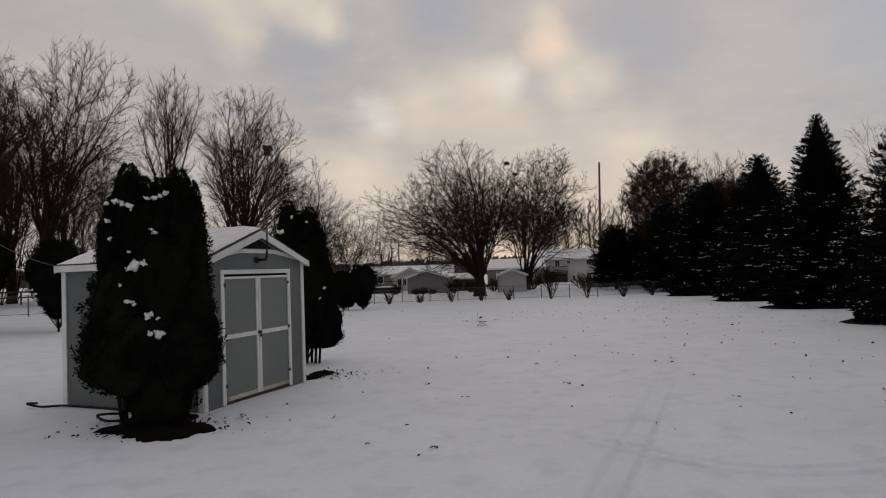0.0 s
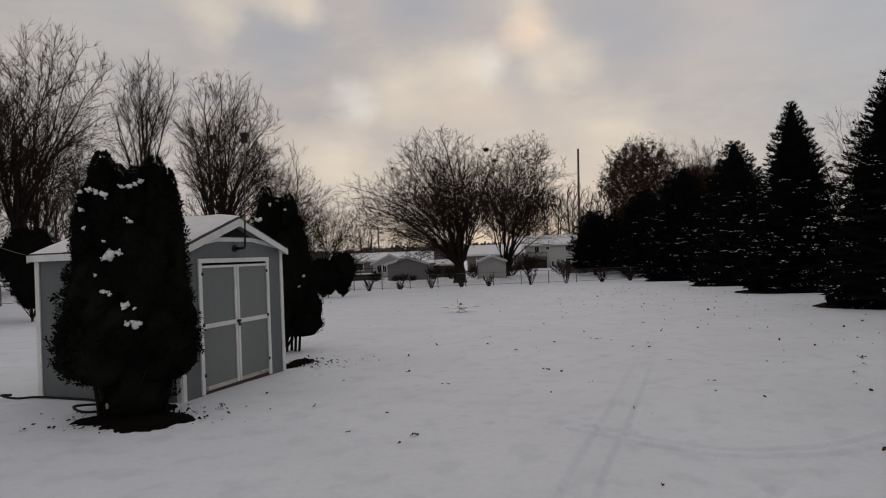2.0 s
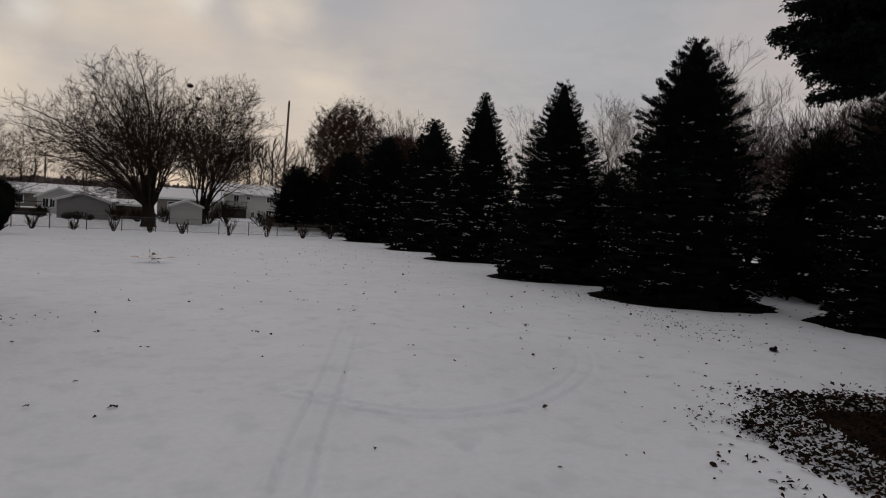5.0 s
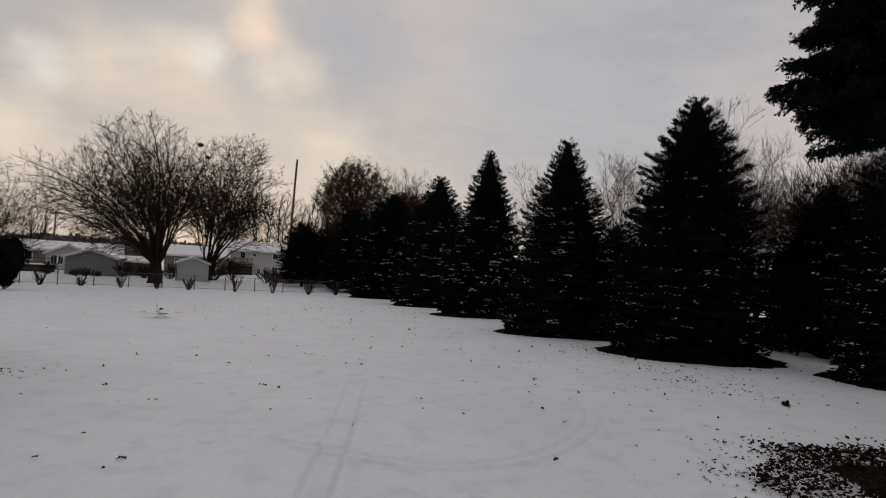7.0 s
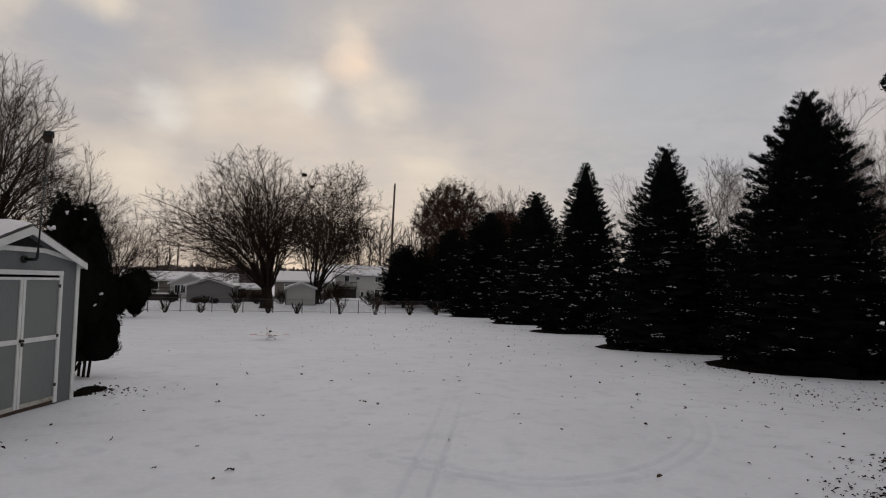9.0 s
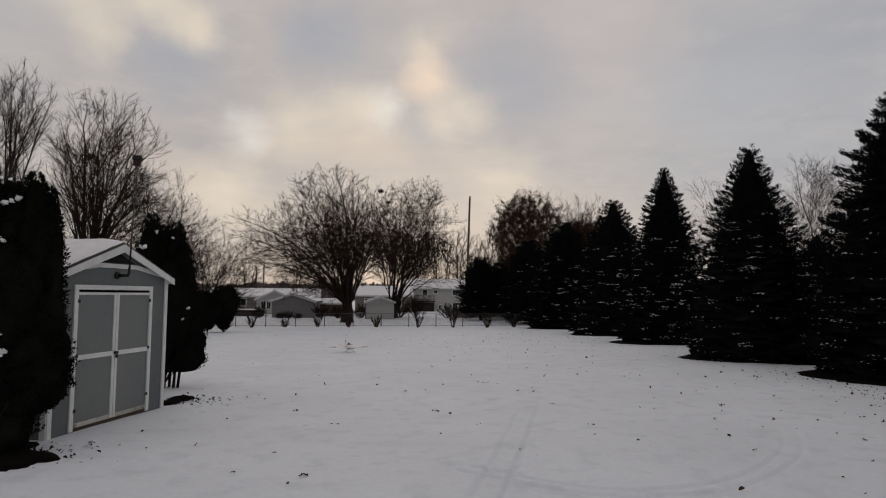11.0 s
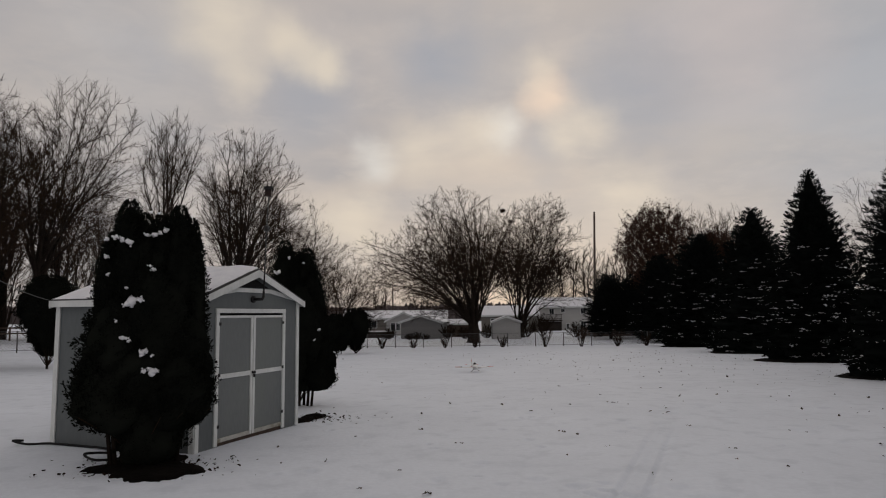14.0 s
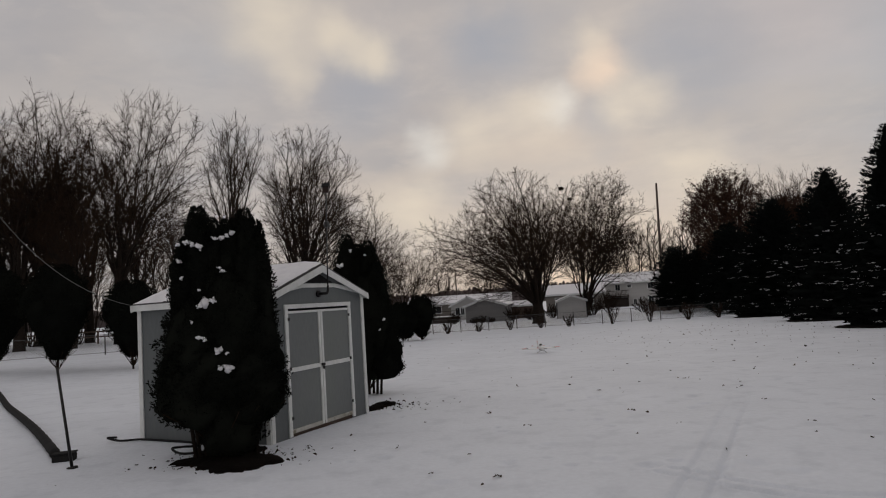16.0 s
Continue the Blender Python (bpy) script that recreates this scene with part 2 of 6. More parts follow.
WINDOW_GLASS = make_mat("dark_window_glass", (0.012, 0.013, 0.015), (0.03, 0.032, 0.036), 0.25, 2, 20, 0.0, spec=0.25)
# paler than the near twigs: distance haze is mixed into this colour
FAR_WOOD = make_mat("hazed_far_woods", (0.07, 0.058, 0.058), (0.135, 0.112, 0.108), 0.95, 0.05, 0.6, 0.0, island=0.6, spec=0.03)
BIRDHOUSE_RED = make_mat("stained_birdhouse_wood", (0.02, 0.012, 0.011), (0.045, 0.027, 0.022), 0.8, 5, 50, 0.3, 0.004)


# ---- building helpers ----
def empty(name, m=None, **tags):
    ob = new(name)
    ob.empty_display_size = 0.2
    if m is not None:
        ob.matrix_world = m
    return tagged(ob, **tags)


def part(name, bm, material, parent=None, label="", smooth=False):
    """Links a bmesh as one mesh object, under a thing or a part."""
    me = bpy.data.meshes.new(name)
    bm.to_mesh(me)
    bm.free()
    if smooth:
        me.polygons.foreach_set("use_smooth", [True] * len(me.polygons))
    me.materials.append(material)
    ob = new(name, me)
    ob.parent = parent
    return tagged(ob, label=label)


def raw(name, verts, faces, material, parent=None, label="", smooth=False):
    """The same from arrays of points and faces."""
    me = bpy.data.meshes.new(name)
    if isinstance(faces, np.ndarray):
        nf, k = faces.shape
        me.vertices.add(len(verts))
        me.vertices.foreach_set("co", np.asarray(verts, dtype=np.float32).ravel())
        me.loops.add(nf * k)
        me.loops.foreach_set("vertex_index", faces.astype(np.int32).ravel())
        me.polygons.add(nf)
        me.polygons.foreach_set("loop_start", np.arange(0, nf * k, k, dtype=np.int32))
        me.update(calc_edges=True)
    else:
        me.from_pydata(verts, [], faces)
    if smooth:
        me.polygons.foreach_set("use_smooth", [True] * len(me.polygons))
    me.materials.append(material)
    ob = new(name, me)
    ob.parent = parent
    return tagged(ob, label=label)


def box_bm(sx, sy, sz, at=(0, 0, 0), bevel=0.0, bm=None, turn=None):
    """A box of full size sx, sy, sz whose centre of base is at `at`."""
    own = bm is None
    b = bmesh.new()
    bmesh.ops.create_cube(b, size=1)
    for v in b.verts:
        v.co = Vector((v.co.x * sx, v.co.y * sy, (v.co.z + 0.5) * sz))
    if bevel:
        bmesh.ops.bevel(b, geom=b.edges[:], offset=bevel, segments=1, affect="EDGES")
    m = Matrix.Translation(at) @ (turn if turn else Matrix())
    bmesh.ops.transform(b, matrix=m, verts=b.verts)
    if own:
        return b
    tmp = bpy.data.meshes.new("tmp")
    b.to_mesh(tmp)
    b.free()
    bm.from_mesh(tmp)
    bpy.data.meshes.remove(tmp)
    return bm


def prism_bm(outline, depth, bevel=0.0):
    """An outline in x, z, given thickness along y from 0 to depth."""
    b = bmesh.new()
    f = b.faces.new([b.verts.new((x, 0, z)) for x, z in outline])
    r = bmesh.ops.extrude_face_region(b, geom=[f])
    bmesh.ops.translate(b, verts=[v for v in r["geom"] if isinstance(v, bmesh.types.BMVert)], vec=(0, depth, 0))
    bmesh.ops.recalc_face_normals(b, faces=b.faces)
    if bevel:
        bmesh.ops.bevel(b, geom=b.edges[:], offset=bevel, segments=1, affect="EDGES")
    return b


def tube(points, radii, sides=8):
    """Points and quads of a tube along a polyline."""
    vs, fs = [], []
    n = len(points)
    for i, p in enumerate(points):
        p = Vector(p)
        d = (Vector(points[min(i + 1, n - 1)]) - Vector(points[max(i - 1, 0)])).normalized()
        u = d.orthogonal().normalized() if i == 0 else (u - d * u.dot(d)).normalized()
        w = d.cross(u)
        r = radii[i] if isinstance(radii, (list, tuple)) else radii
        for k in range(sides):
            a = 2 * math.pi * k / sides
            vs.append(tuple(p + (u * math.cos(a) + w * math.sin(a)) * r))
        if i:
            o = (i - 1) * sides
            for k in range(sides):
                k2 = (k + 1) % sides
                fs.append((o + k, o + k2, o + sides + k2, o + sides + k))
    fs.append(tuple(range(sides))[::-1])
    fs.append(tuple((n - 1) * sides + k for k in range(sides)))
    return vs, fs


def pipe(name, points, radii, material, parent=None, label="", sides=8):
    vs, fs = tube(points, radii, sides)
    return raw(name, vs, fs, material, parent, label, smooth=True)


# ---- ground ----
TRACK_A = [(0.75, 3.5), (0.95, 4.2), (1.26, 5.0), (1.57, 5.7), (1.97, 6.57), (2.48, 7.75), (3.05, 9.1), (3.7, 10.6), (4.05, 12.0)]
TRACK_B = [(1.55, 6.5), (1.9, 6.1), (2.18, 5.86), (2.5, 5.62), (2.95, 5.48), (3.45, 5.5), (4.1, 5.74), (4.75, 6.1), (5.4, 6.62), (5.9, 7.2), (6.3, 7.8), (6.5, 8.3)]


def slope(x, y):
    """The lawn falls a metre towards the fence and stays level towards the woods beside it."""
    side = np.clip((x + 22.0) / 12.0, 0.0, 1.0)
    return -1.0 * np.clip((y - 12.5) / 46.0, 0.0, 1.0) * side * side * (3 - 2 * side)


def land(x, y):
    """Height of the snow, without its small relief."""
    return float(slope(np.float64(x), np.float64(y)))


def make_ground():
    def axis(lo, hi, step, far):
        mid = list(np.arange(lo, hi, step))
        out, s = [], step
        v = hi
        while v < far:
            out.append(v)
            s *= 1.12
            v += s
        out.append(far)
        low, s, v = [], step, lo
        while v > -far:
            s *= 1.12
            v -= s
            low.append(max(v, -far))
        return np.array(low[::-1] + mid + out)

    xs, ys = axis(-2.5, 7.4, 0.03, 2500.0), axis(3.3, 12.3, 0.034, 2500.0)
    X, Y = np.meshgrid(xs, ys)
    Z = slope(X, Y)
    rng = np.random.default_rng(4)
    near = np.exp(-np.maximum(0, np.hypot(X - 1, Y - 8) - 12) / 10)
    for k in range(26):                      # soft hummocks at several sizes
        wl = 0.35 * 1.22 ** k if k < 14 else rng.uniform(2.5, 9)
        a, ph = rng.uniform(0, 2 * math.pi), rng.uniform(0, 6.28)
        amp = 0.0011 * min(wl, 6.0) ** 0.75
        Z += near * amp * np.sin((X * math.cos(a) + Y * math.sin(a)) * 2 * math.pi / wl + ph + 0.8 * np.sin(X * 0.7 + k) + 0.8 * np.sin(Y * 0.9 + 2 * k))

    def groove(path, half, depth, width):
        P = np.array(path)
        T = np.linspace(0, len(P) - 1, 14 * len(P))
        P = np.stack([np.interp(T, range(len(P)), P[:, i]) for i in (0, 1)], 1)
        for _ in range(12):
            P[1:-1] = (P[:-2] + 2 * P[1:-1] + P[2:]) / 4
        D = np.gradient(P, axis=0)
        D /= np.linalg.norm(D, axis=1)[:, None]
        S = np.stack([D[:, 1], -D[:, 0]], 1)
        for off in (-half, half):
            Q = P + S * off
            best = np.full(X.shape, 9.0)
            box = (X > Q[:, 0].min() - 1) & (X < Q[:, 0].max() + 1) & (Y > Q[:, 1].min() - 1) & (Y < Q[:, 1].max() + 1)
            xx, yy = X[box], Y[box]
            d = np.full(xx.shape, 9.0)
            fade = np.zeros(xx.shape)
            for i, (qx, qy) in enumerate(Q):                # the track fades out towards its end
                e = np.hypot(xx - qx, yy - qy)
                fade = np.where(e < d, min(1.0, 2.2 * (1 - i / len(Q))), fade)
                np.minimum(d, e, out=d)
            Z[box] += fade * depth * (-np.exp(-(d / width) ** 2) + 0.45 * np.exp(-((d - 2.0 * width) / width) ** 2))

    groove(TRACK_A, 0.125, 0.030, 0.034)
    groove(TRACK_A, 0.035, 0.018, 0.028)
    groove(TRACK_B, 0.10, 0.026, 0.032)
    dents = [(rng.uniform(-2.5, 8), rng.uniform(3.5, 14)) for _ in range(46)]
    dents += [(0.1 + 0.33 * k + rng.normal(0, 0.07), 7.2 - 0.1 * k + (0.12 if k % 2 else -0.12)) for k in range(9)]
    for dx, dy in dents:
        a = rng.uniform(0.05, 0.11)
        d = np.hypot((X - dx) / a, (Y - dy) / (a * rng.uniform(0.6, 1.2)))
        Z += -0.026 * np.exp(-d ** 2) + 0.009 * np.exp(-(d - 1.6) ** 2 * 3)
    ny, nx = X.shape
    idx = np.arange(nx * ny).reshape(ny, nx)
    faces = np.stack([idx[:-1, :-1], idx[:-1, 1:], idx[1:, 1:], idx[1:, :-1]], -1).reshape(-1, 4)
    ob = raw("ground", np.stack([X, Y, Z], -1).reshape(-1, 3), faces, SNOW, smooth=True)
    tagged(ob, "trampled snow-covered lawn with narrow ski tracks", "ground", kind="structure")


make_ground()


# ---- trees ----
def bare_branches(seed, stems, height, spread, lean=0.3, rise=0.25, kids=(9, 8, 6), thick=0.22, low=0.35, twig=1.0, wob=0.06, slim=1.0):
    """Two sets of points and faces, trunk and limbs, then twigs, of a leafless tree that stands on the origin."""
    rnd = random.Random(seed)
    wood, fine = ([], []), ([], [])

    def sweep(store, pts, rad, sides):
        vs, fs = store
        base = len(vs)
        n = len(pts)
        ux, uy, uz = 1.0, 0.0, 0.0
        for i in range(n):
            ax, ay, az = pts[max(i - 1, 0)]
            bx, by, bz = pts[min(i + 1, n - 1)]
            dx, dy, dz = bx - ax, by - ay, bz - az
            l = math.sqrt(dx * dx + dy * dy + dz * dz) or 1.0
            dx, dy, dz = dx / l, dy / l, dz / l
            if abs(dx * ux + dy * uy + dz * uz) > 0.9:
                ux, uy, uz = 0.0, 1.0, 0.0
            k = dx * ux + dy * uy + dz * uz
            ux, uy, uz = ux - dx * k, uy - dy * k, uz - dz * k
            l = math.sqrt(ux * ux + uy * uy + uz * uz) or 1.0
            ux, uy, uz = ux / l, uy / l, uz / l
            wx, wy, wz = dy * uz - dz * uy, dz * ux - dx * uz, dx * uy - dy * ux
            px, py, pz = pts[i]
            for s in range(sides):
                a = 2 * math.pi * s / sides
                c, q = math.cos(a) * rad[i], math.sin(a) * rad[i]
                vs.append((px + ux * c + wx * q, py + uy * c + wy * q, pz + uz * c + wz * q))
        for i in range(n - 1):
            for s in range(sides):
                s2 = (s + 1) % sides
                o = base + i * sides
                fs.append((o + s, o + s2, o + sides + s2, o + sides + s))

    def grow(p, d, length, r, level):
        n = 1 if level == len(kids) and level > 2 else (9, 6, 3, 2)[min(level, 3)]
        pts, rad = [p], [r]
        step = length / n
        for i in range(n):
            w = wob
            d = (d[0] + rnd.gauss(0, w), d[1] + rnd.gauss(0, w), d[2] + rnd.gauss(0, w * 0.6) + rise * (0.4 if level == 0 else 0.8) * (0.3 + 0.7 * i / n))
            l = math.sqrt(d[0] ** 2 + d[1] ** 2 + d[2] ** 2)
            d = (d[0] / l, d[1] / l, d[2] / l)
            p = (p[0] + d[0] * step, p[1] + d[1] * step, p[2] + d[2] * step)
            pts.append(p)
            rad.append(max(r * (1 - (i + 1) / n) ** 0.8, (0.018, 0.013, 0.010, 0.0075)[min(level, 3)] * slim))
        sweep(wood if level < 2 else fine, pts, rad, (8, 5, 3, 3)[min(level, 3)])
        if level >= len(kids):
            return
        count = kids[level]
        for k in range(count):
            t = low + (1 - low) * (k + rnd.random()) / count if level == 0 else 0.15 + 0.85 * (k + rnd.random()) / count
            f = min(t * n, n - 0.001)
            i = int(f)
            q = tuple(pts[i][c] + (pts[i + 1][c] - pts[i][c]) * (f - i) for c in range(3))
            dd = tuple(pts[i + 1][c] - pts[i][c] for c in range(3))
            l = math.sqrt(sum(c * c for c in dd))
            dd = tuple(c / l for c in dd)
            ang = rnd.uniform(0.35, 0.65) if level == 0 else rnd.uniform(0.32, 0.72)
            side = Vector(dd).orthogonal().normalized()
            side.rotate(Matrix.Rotation(rnd.uniform(0, 6.283), 3, Vector(dd)))
            e = tuple(dd[c] * math.cos(ang) + side[c] * math.sin(ang) for c in range(3))
            left = length * (1 - t)
            ln = ((left + 0.12 * length) * rnd.uniform(0.6, 1.0) * 0.9 if level == 0 else length * rnd.uniform(0.42, 0.72) * (1.15 - 0.55 * t)) * (twig if level >= 1 else spread)
            grow(q, e, ln, max(rad[i] * rnd.uniform(0.4, 0.58), 0.010 * slim), level + 1)

    for s in range(stems):
        a = 2 * math.pi * (s * 2 % stems + (s * 2 // stems) * 0.5 + rnd.uniform(-0.3, 0.3)) / stems
        tilt = 0.0 if stems == 1 else lean * (0.25 + 1.15 * ((s * 0.618 + 0.3) % 1.0))
        d = (math.cos(a) * tilt, math.sin(a) * tilt, 1.0)
        off = 0 if stems == 1 else thick * 0.7
        grow((math.cos(a) * off, math.sin(a) * off, -0.15), d, height * rnd.uniform(0.92, 1.03) * (1 - 0.28 * min(tilt, 1.2)), thick * rnd.uniform(0.8, 1.1), 0)
    top = np.percentile(np.array(fine[0] if fine[0] else wood[0])[:, 2], 99.6)
    k = height / top
    return tuple(([(x * k, y * k, z * k) for x, y, z in vs], fs) for vs, fs in (wood, fine))


def bare_tree(label, seed, place, twigs=TWIG, turn=0.0, group="leafless trees", **kw):
    x, y = place
    ob = empty("bare_tree", pose(x, y, land(x, y), 0, 0, turn), label=label, category="tree", group=group)
    wood, fine = bare_branches(seed, **kw)
    raw("trunk", wood[0], wood[1], BARK, ob, "dark bark trunk and limbs")
    raw("crown", fine[0], fine[1], twigs, ob, "crown of fine bare twigs")
    return ob


def crown_width(t, peak):
    """Share of the full radius at height t of a rounded crown that is widest at peak."""
    return np.where(t < peak, 0.12 + 0.88 * (np.clip(t, 0, 1) / peak) ** 0.75, np.sqrt(np.clip(1 - ((t - peak) / (1 - peak)) ** 2, 0, 1)))


def grown_branches(seed, crowns, stems, tips=900, step=0.5, kill=0.7, up=0.15, keep=0.7, shoot=(0.35, 0.9), shoots=2, gauge=0.011, power=2.25, peak=0.58, wob=0.10, bush=0.35, bole=(0.0, 0.0), feel=3.0, core=0.6, fan=0.5, focus=0.0):
    """Trunk and limbs, then twigs, grown towards points scattered through the crown.
    crowns: dx, dy, lowest, top, radius. stems: bearing, reach, height of each stem's end."""
    rng = np.random.default_rng(seed)
    vol = np.array([(c[3] - c[2]) * c[4] ** 2 for c in crowns])
    A = []
    for c, share in zip(crowns, vol / vol.sum()):
        n = int(tips * share)
        t = rng.uniform(0, 1, n * 3)
        t = t[rng.random(n * 3) < crown_width(t, peak) ** 2 + 0.05][:n]
        a = rng.uniform(0, 6.2832, len(t))
        uneven = 0.90 + 0.10 * np.sin(3 * a + seed) + 0.08 * np.sin(5 * a + 7 * t)
        r = c[4] * crown_width(t, peak) * rng.uniform(0.01, 1, len(t)) ** core * uneven
        A.append(np.stack([c[0] + r * np.cos(a), c[1] + r * np.sin(a), c[2] + (c[3] - c[2]) * t], 1))
    A = np.concatenate(A)
    pos, par, way = [], [], []
    for az, reach, top in stems:
        n = max(int(math.hypot(reach, top) / step), 3)
        ca, sa = math.cos(radians(az)), math.sin(radians(az))
        bend = np.cumsum(rng.normal(0, 0.05, (n + 1, 2)), 0)
        last = -1
        for i in range(n + 1):
            q = i / n
            q1 = max(0.0, (q * top - bole[0]) / (top - bole[0]))
            h = reach * (1 - (1 - q1) ** 1.35) + 0.10 + 0.55 * bole[1]
            pos.append((h * ca + bend[i, 0] * q, h * sa + bend[i, 1] * q, -0.2 + (top + 0.2) * q ** 1.08))
            way.append((0, 0, 1))
            par.append(last)
            last = len(pos) - 1
    pos, par, way = np.array(pos), list(par), np.array(way, float)
    for i, p in enumerate(par):
        if p >= 0:
            way[i] = unit(pos[i] - pos[p])
    born = np.zeros(len(pos), int)
    near = np.full(len(A), -1)
    dist = np.full(len(A), 1e9)
    fresh = 0
    low = min(c[2] for c in crowns) * 0.6
    for _ in range(160):
        new = pos[min(fresh, len(pos) - 1):]
        d = np.linalg.norm(A[:, None] - new[None], axis=2)
        d[:, new[:, 2] < low] = 1e9
        j = d.argmin(1)
        better = d[np.arange(len(A)), j] < dist
        near[better] = j[better] + fresh
        dist[better] = d[np.arange(len(A)), j][better]
        live = (dist > kill) & (near >= 0)
        A, near, dist = A[live], near[live], dist[live]
        if not len(A):
            break
        live = (born[near] < 3) & (dist < max(feel, float(np.percentile(dist, 20))))
        if not live.any():
            break
        pull = np.zeros((len(pos), 3))
        np.add.at(pull, near[live], ((A - pos[near]) / dist[:, None])[live])
        who = np.unique(near[live])
        away = unit(pos[who] - np.array([[0, 0, focus]]))
        d = unit(unit(pull[who]) + keep * way[who] + fan * away + np.array([[0, 0, up]]) + rng.normal(0, wob, (len(who), 3)))
        out = (d * away).sum(1) > 0.3                    # limbs lead away from the foot
        born[who[~out]] += 1
        who, d = who[out], d[out]
        if not len(who):
            continue
        fresh = len(pos)
        pos = np.concatenate([pos, pos[who] + d * step])
        way = np.concatenate([way, d])
        born[who] += 1
        born = np.concatenate([born, np.zeros(len(who), int)])
        par += list(who)
    par = np.array(par)
    n = len(pos)
    area = np.zeros(n)
    kids = [[] for _ in range(n)]
    for i in range(n - 1, -1, -1):
        if area[i] == 0:
            area[i] = 1
        if par[i] >= 0:
            area[par[i]] += area[i]
            kids[par[i]].append(i)
    rad = gauge * area ** (1 / power)
    has = par >= 0
    for _ in range(2):                                   # limbs straighten a little
        mid = pos.copy()
        for i in range(n):
            if has[i] and kids[i]:
                mid[i] = 0.5 * pos[i] + 0.25 * (pos[par[i]] + pos[max(kids[i], key=lambda k: area[k])])
        pos = mid
    wood, fine = ([], []), ([], [])
    for i in range(n):
        main = has[i] and max(kids[par[i]], key=lambda k: area[k]) == i
        if main:
            continue
        chain = [i]
        while kids[chain[-1]]:
            chain.append(max(kids[chain[-1]], key=lambda k: area[k]))
        pts = [tuple(pos[k]) for k in chain]
        rr = [rad[k] for k in chain]
        if has[i]:
            pts.insert(0, tuple(pos[par[i]]))
            rr.insert(0, min(rad[i] * 1.15, rad[par[i]]))
        elif len(rr) > 2:
            rr[0] *= 1.25
        if len(pts) < 2:
            continue
        rr[-1] *= 0.6
        v, f = tube(pts, rr, 7 if rr[0] > 0.1 else 4 if rr[0] > 0.035 else 3)
        store = wood if rr[0] > 0.035 else fine
        base = len(store[0])
        store[0].extend(v)
        store[1].extend(tuple(k + base for k in q) for q in f)
    if bole[0] > 0:
        v, f = tube([(0, 0, -0.3), (0, 0.02, 0.15), (0.02, 0, bole[0] * 0.6), (0, 0, bole[0] * 1.15)], [bole[1] * 1.7, bole[1] * 1.25, bole[1], bole[1] * 0.8], 10)
        base = len(wood[0])
        wood[0].extend(v)
        wood[1].extend(tuple(k + base for k in q) for q in f)
    # straight shoots on the thin wood
    thin = np.nonzero((rad < gauge * 3.2) & has)[0]
    end = np.repeat(thin, shoots)
    tipn = np.array([not kids[k] for k in end])
    m = len(end)
    away = unit(pos[end] - np.array([[0, 0, focus]]))
    dirs = unit(way[end] * 0.7 + 0.5 * away + rng.normal(0, bush, (m, 3)) * np.where(tipn, 0.8, 1.3)[:, None] + np.array([[0, 0, up * 1.2]]))
    ln = rng.uniform(shoot[0], shoot[1], m) * np.where(tipn, 1.0, 0.7)
    P = pos[end] - dirs * 0.03 + (pos[par[end]] - pos[end]) * rng.uniform(0, 0.8, (m, 1)) * (~tipn)[:, None]
    s1 = unit(np.cross(dirs, unit(rng.normal(0, 1, (m, 3)))))
    s2 = np.cross(dirs, s1)
    g = gauge * 0.78
    ring = [P + (s1 * math.cos(a) + s2 * math.sin(a)) * g for a in (0, 2.094, 4.189)]
    V = np.stack(ring + [P + dirs * ln[:, None]], 1).reshape(-1, 3)
    k = len(fine[0]) + np.arange(m) * 4
    fine[0].extend(map(tuple, V))
    fine[1].extend((int(q), int(q) + 1, int(q) + 3) for q in k)
    fine[1].extend((int(q) + 1, int(q) + 2, int(q) + 3) for q in k)
    fine[1].extend((int(q) + 2, int(q), int(q) + 3) for q in k)
    return wood, fine


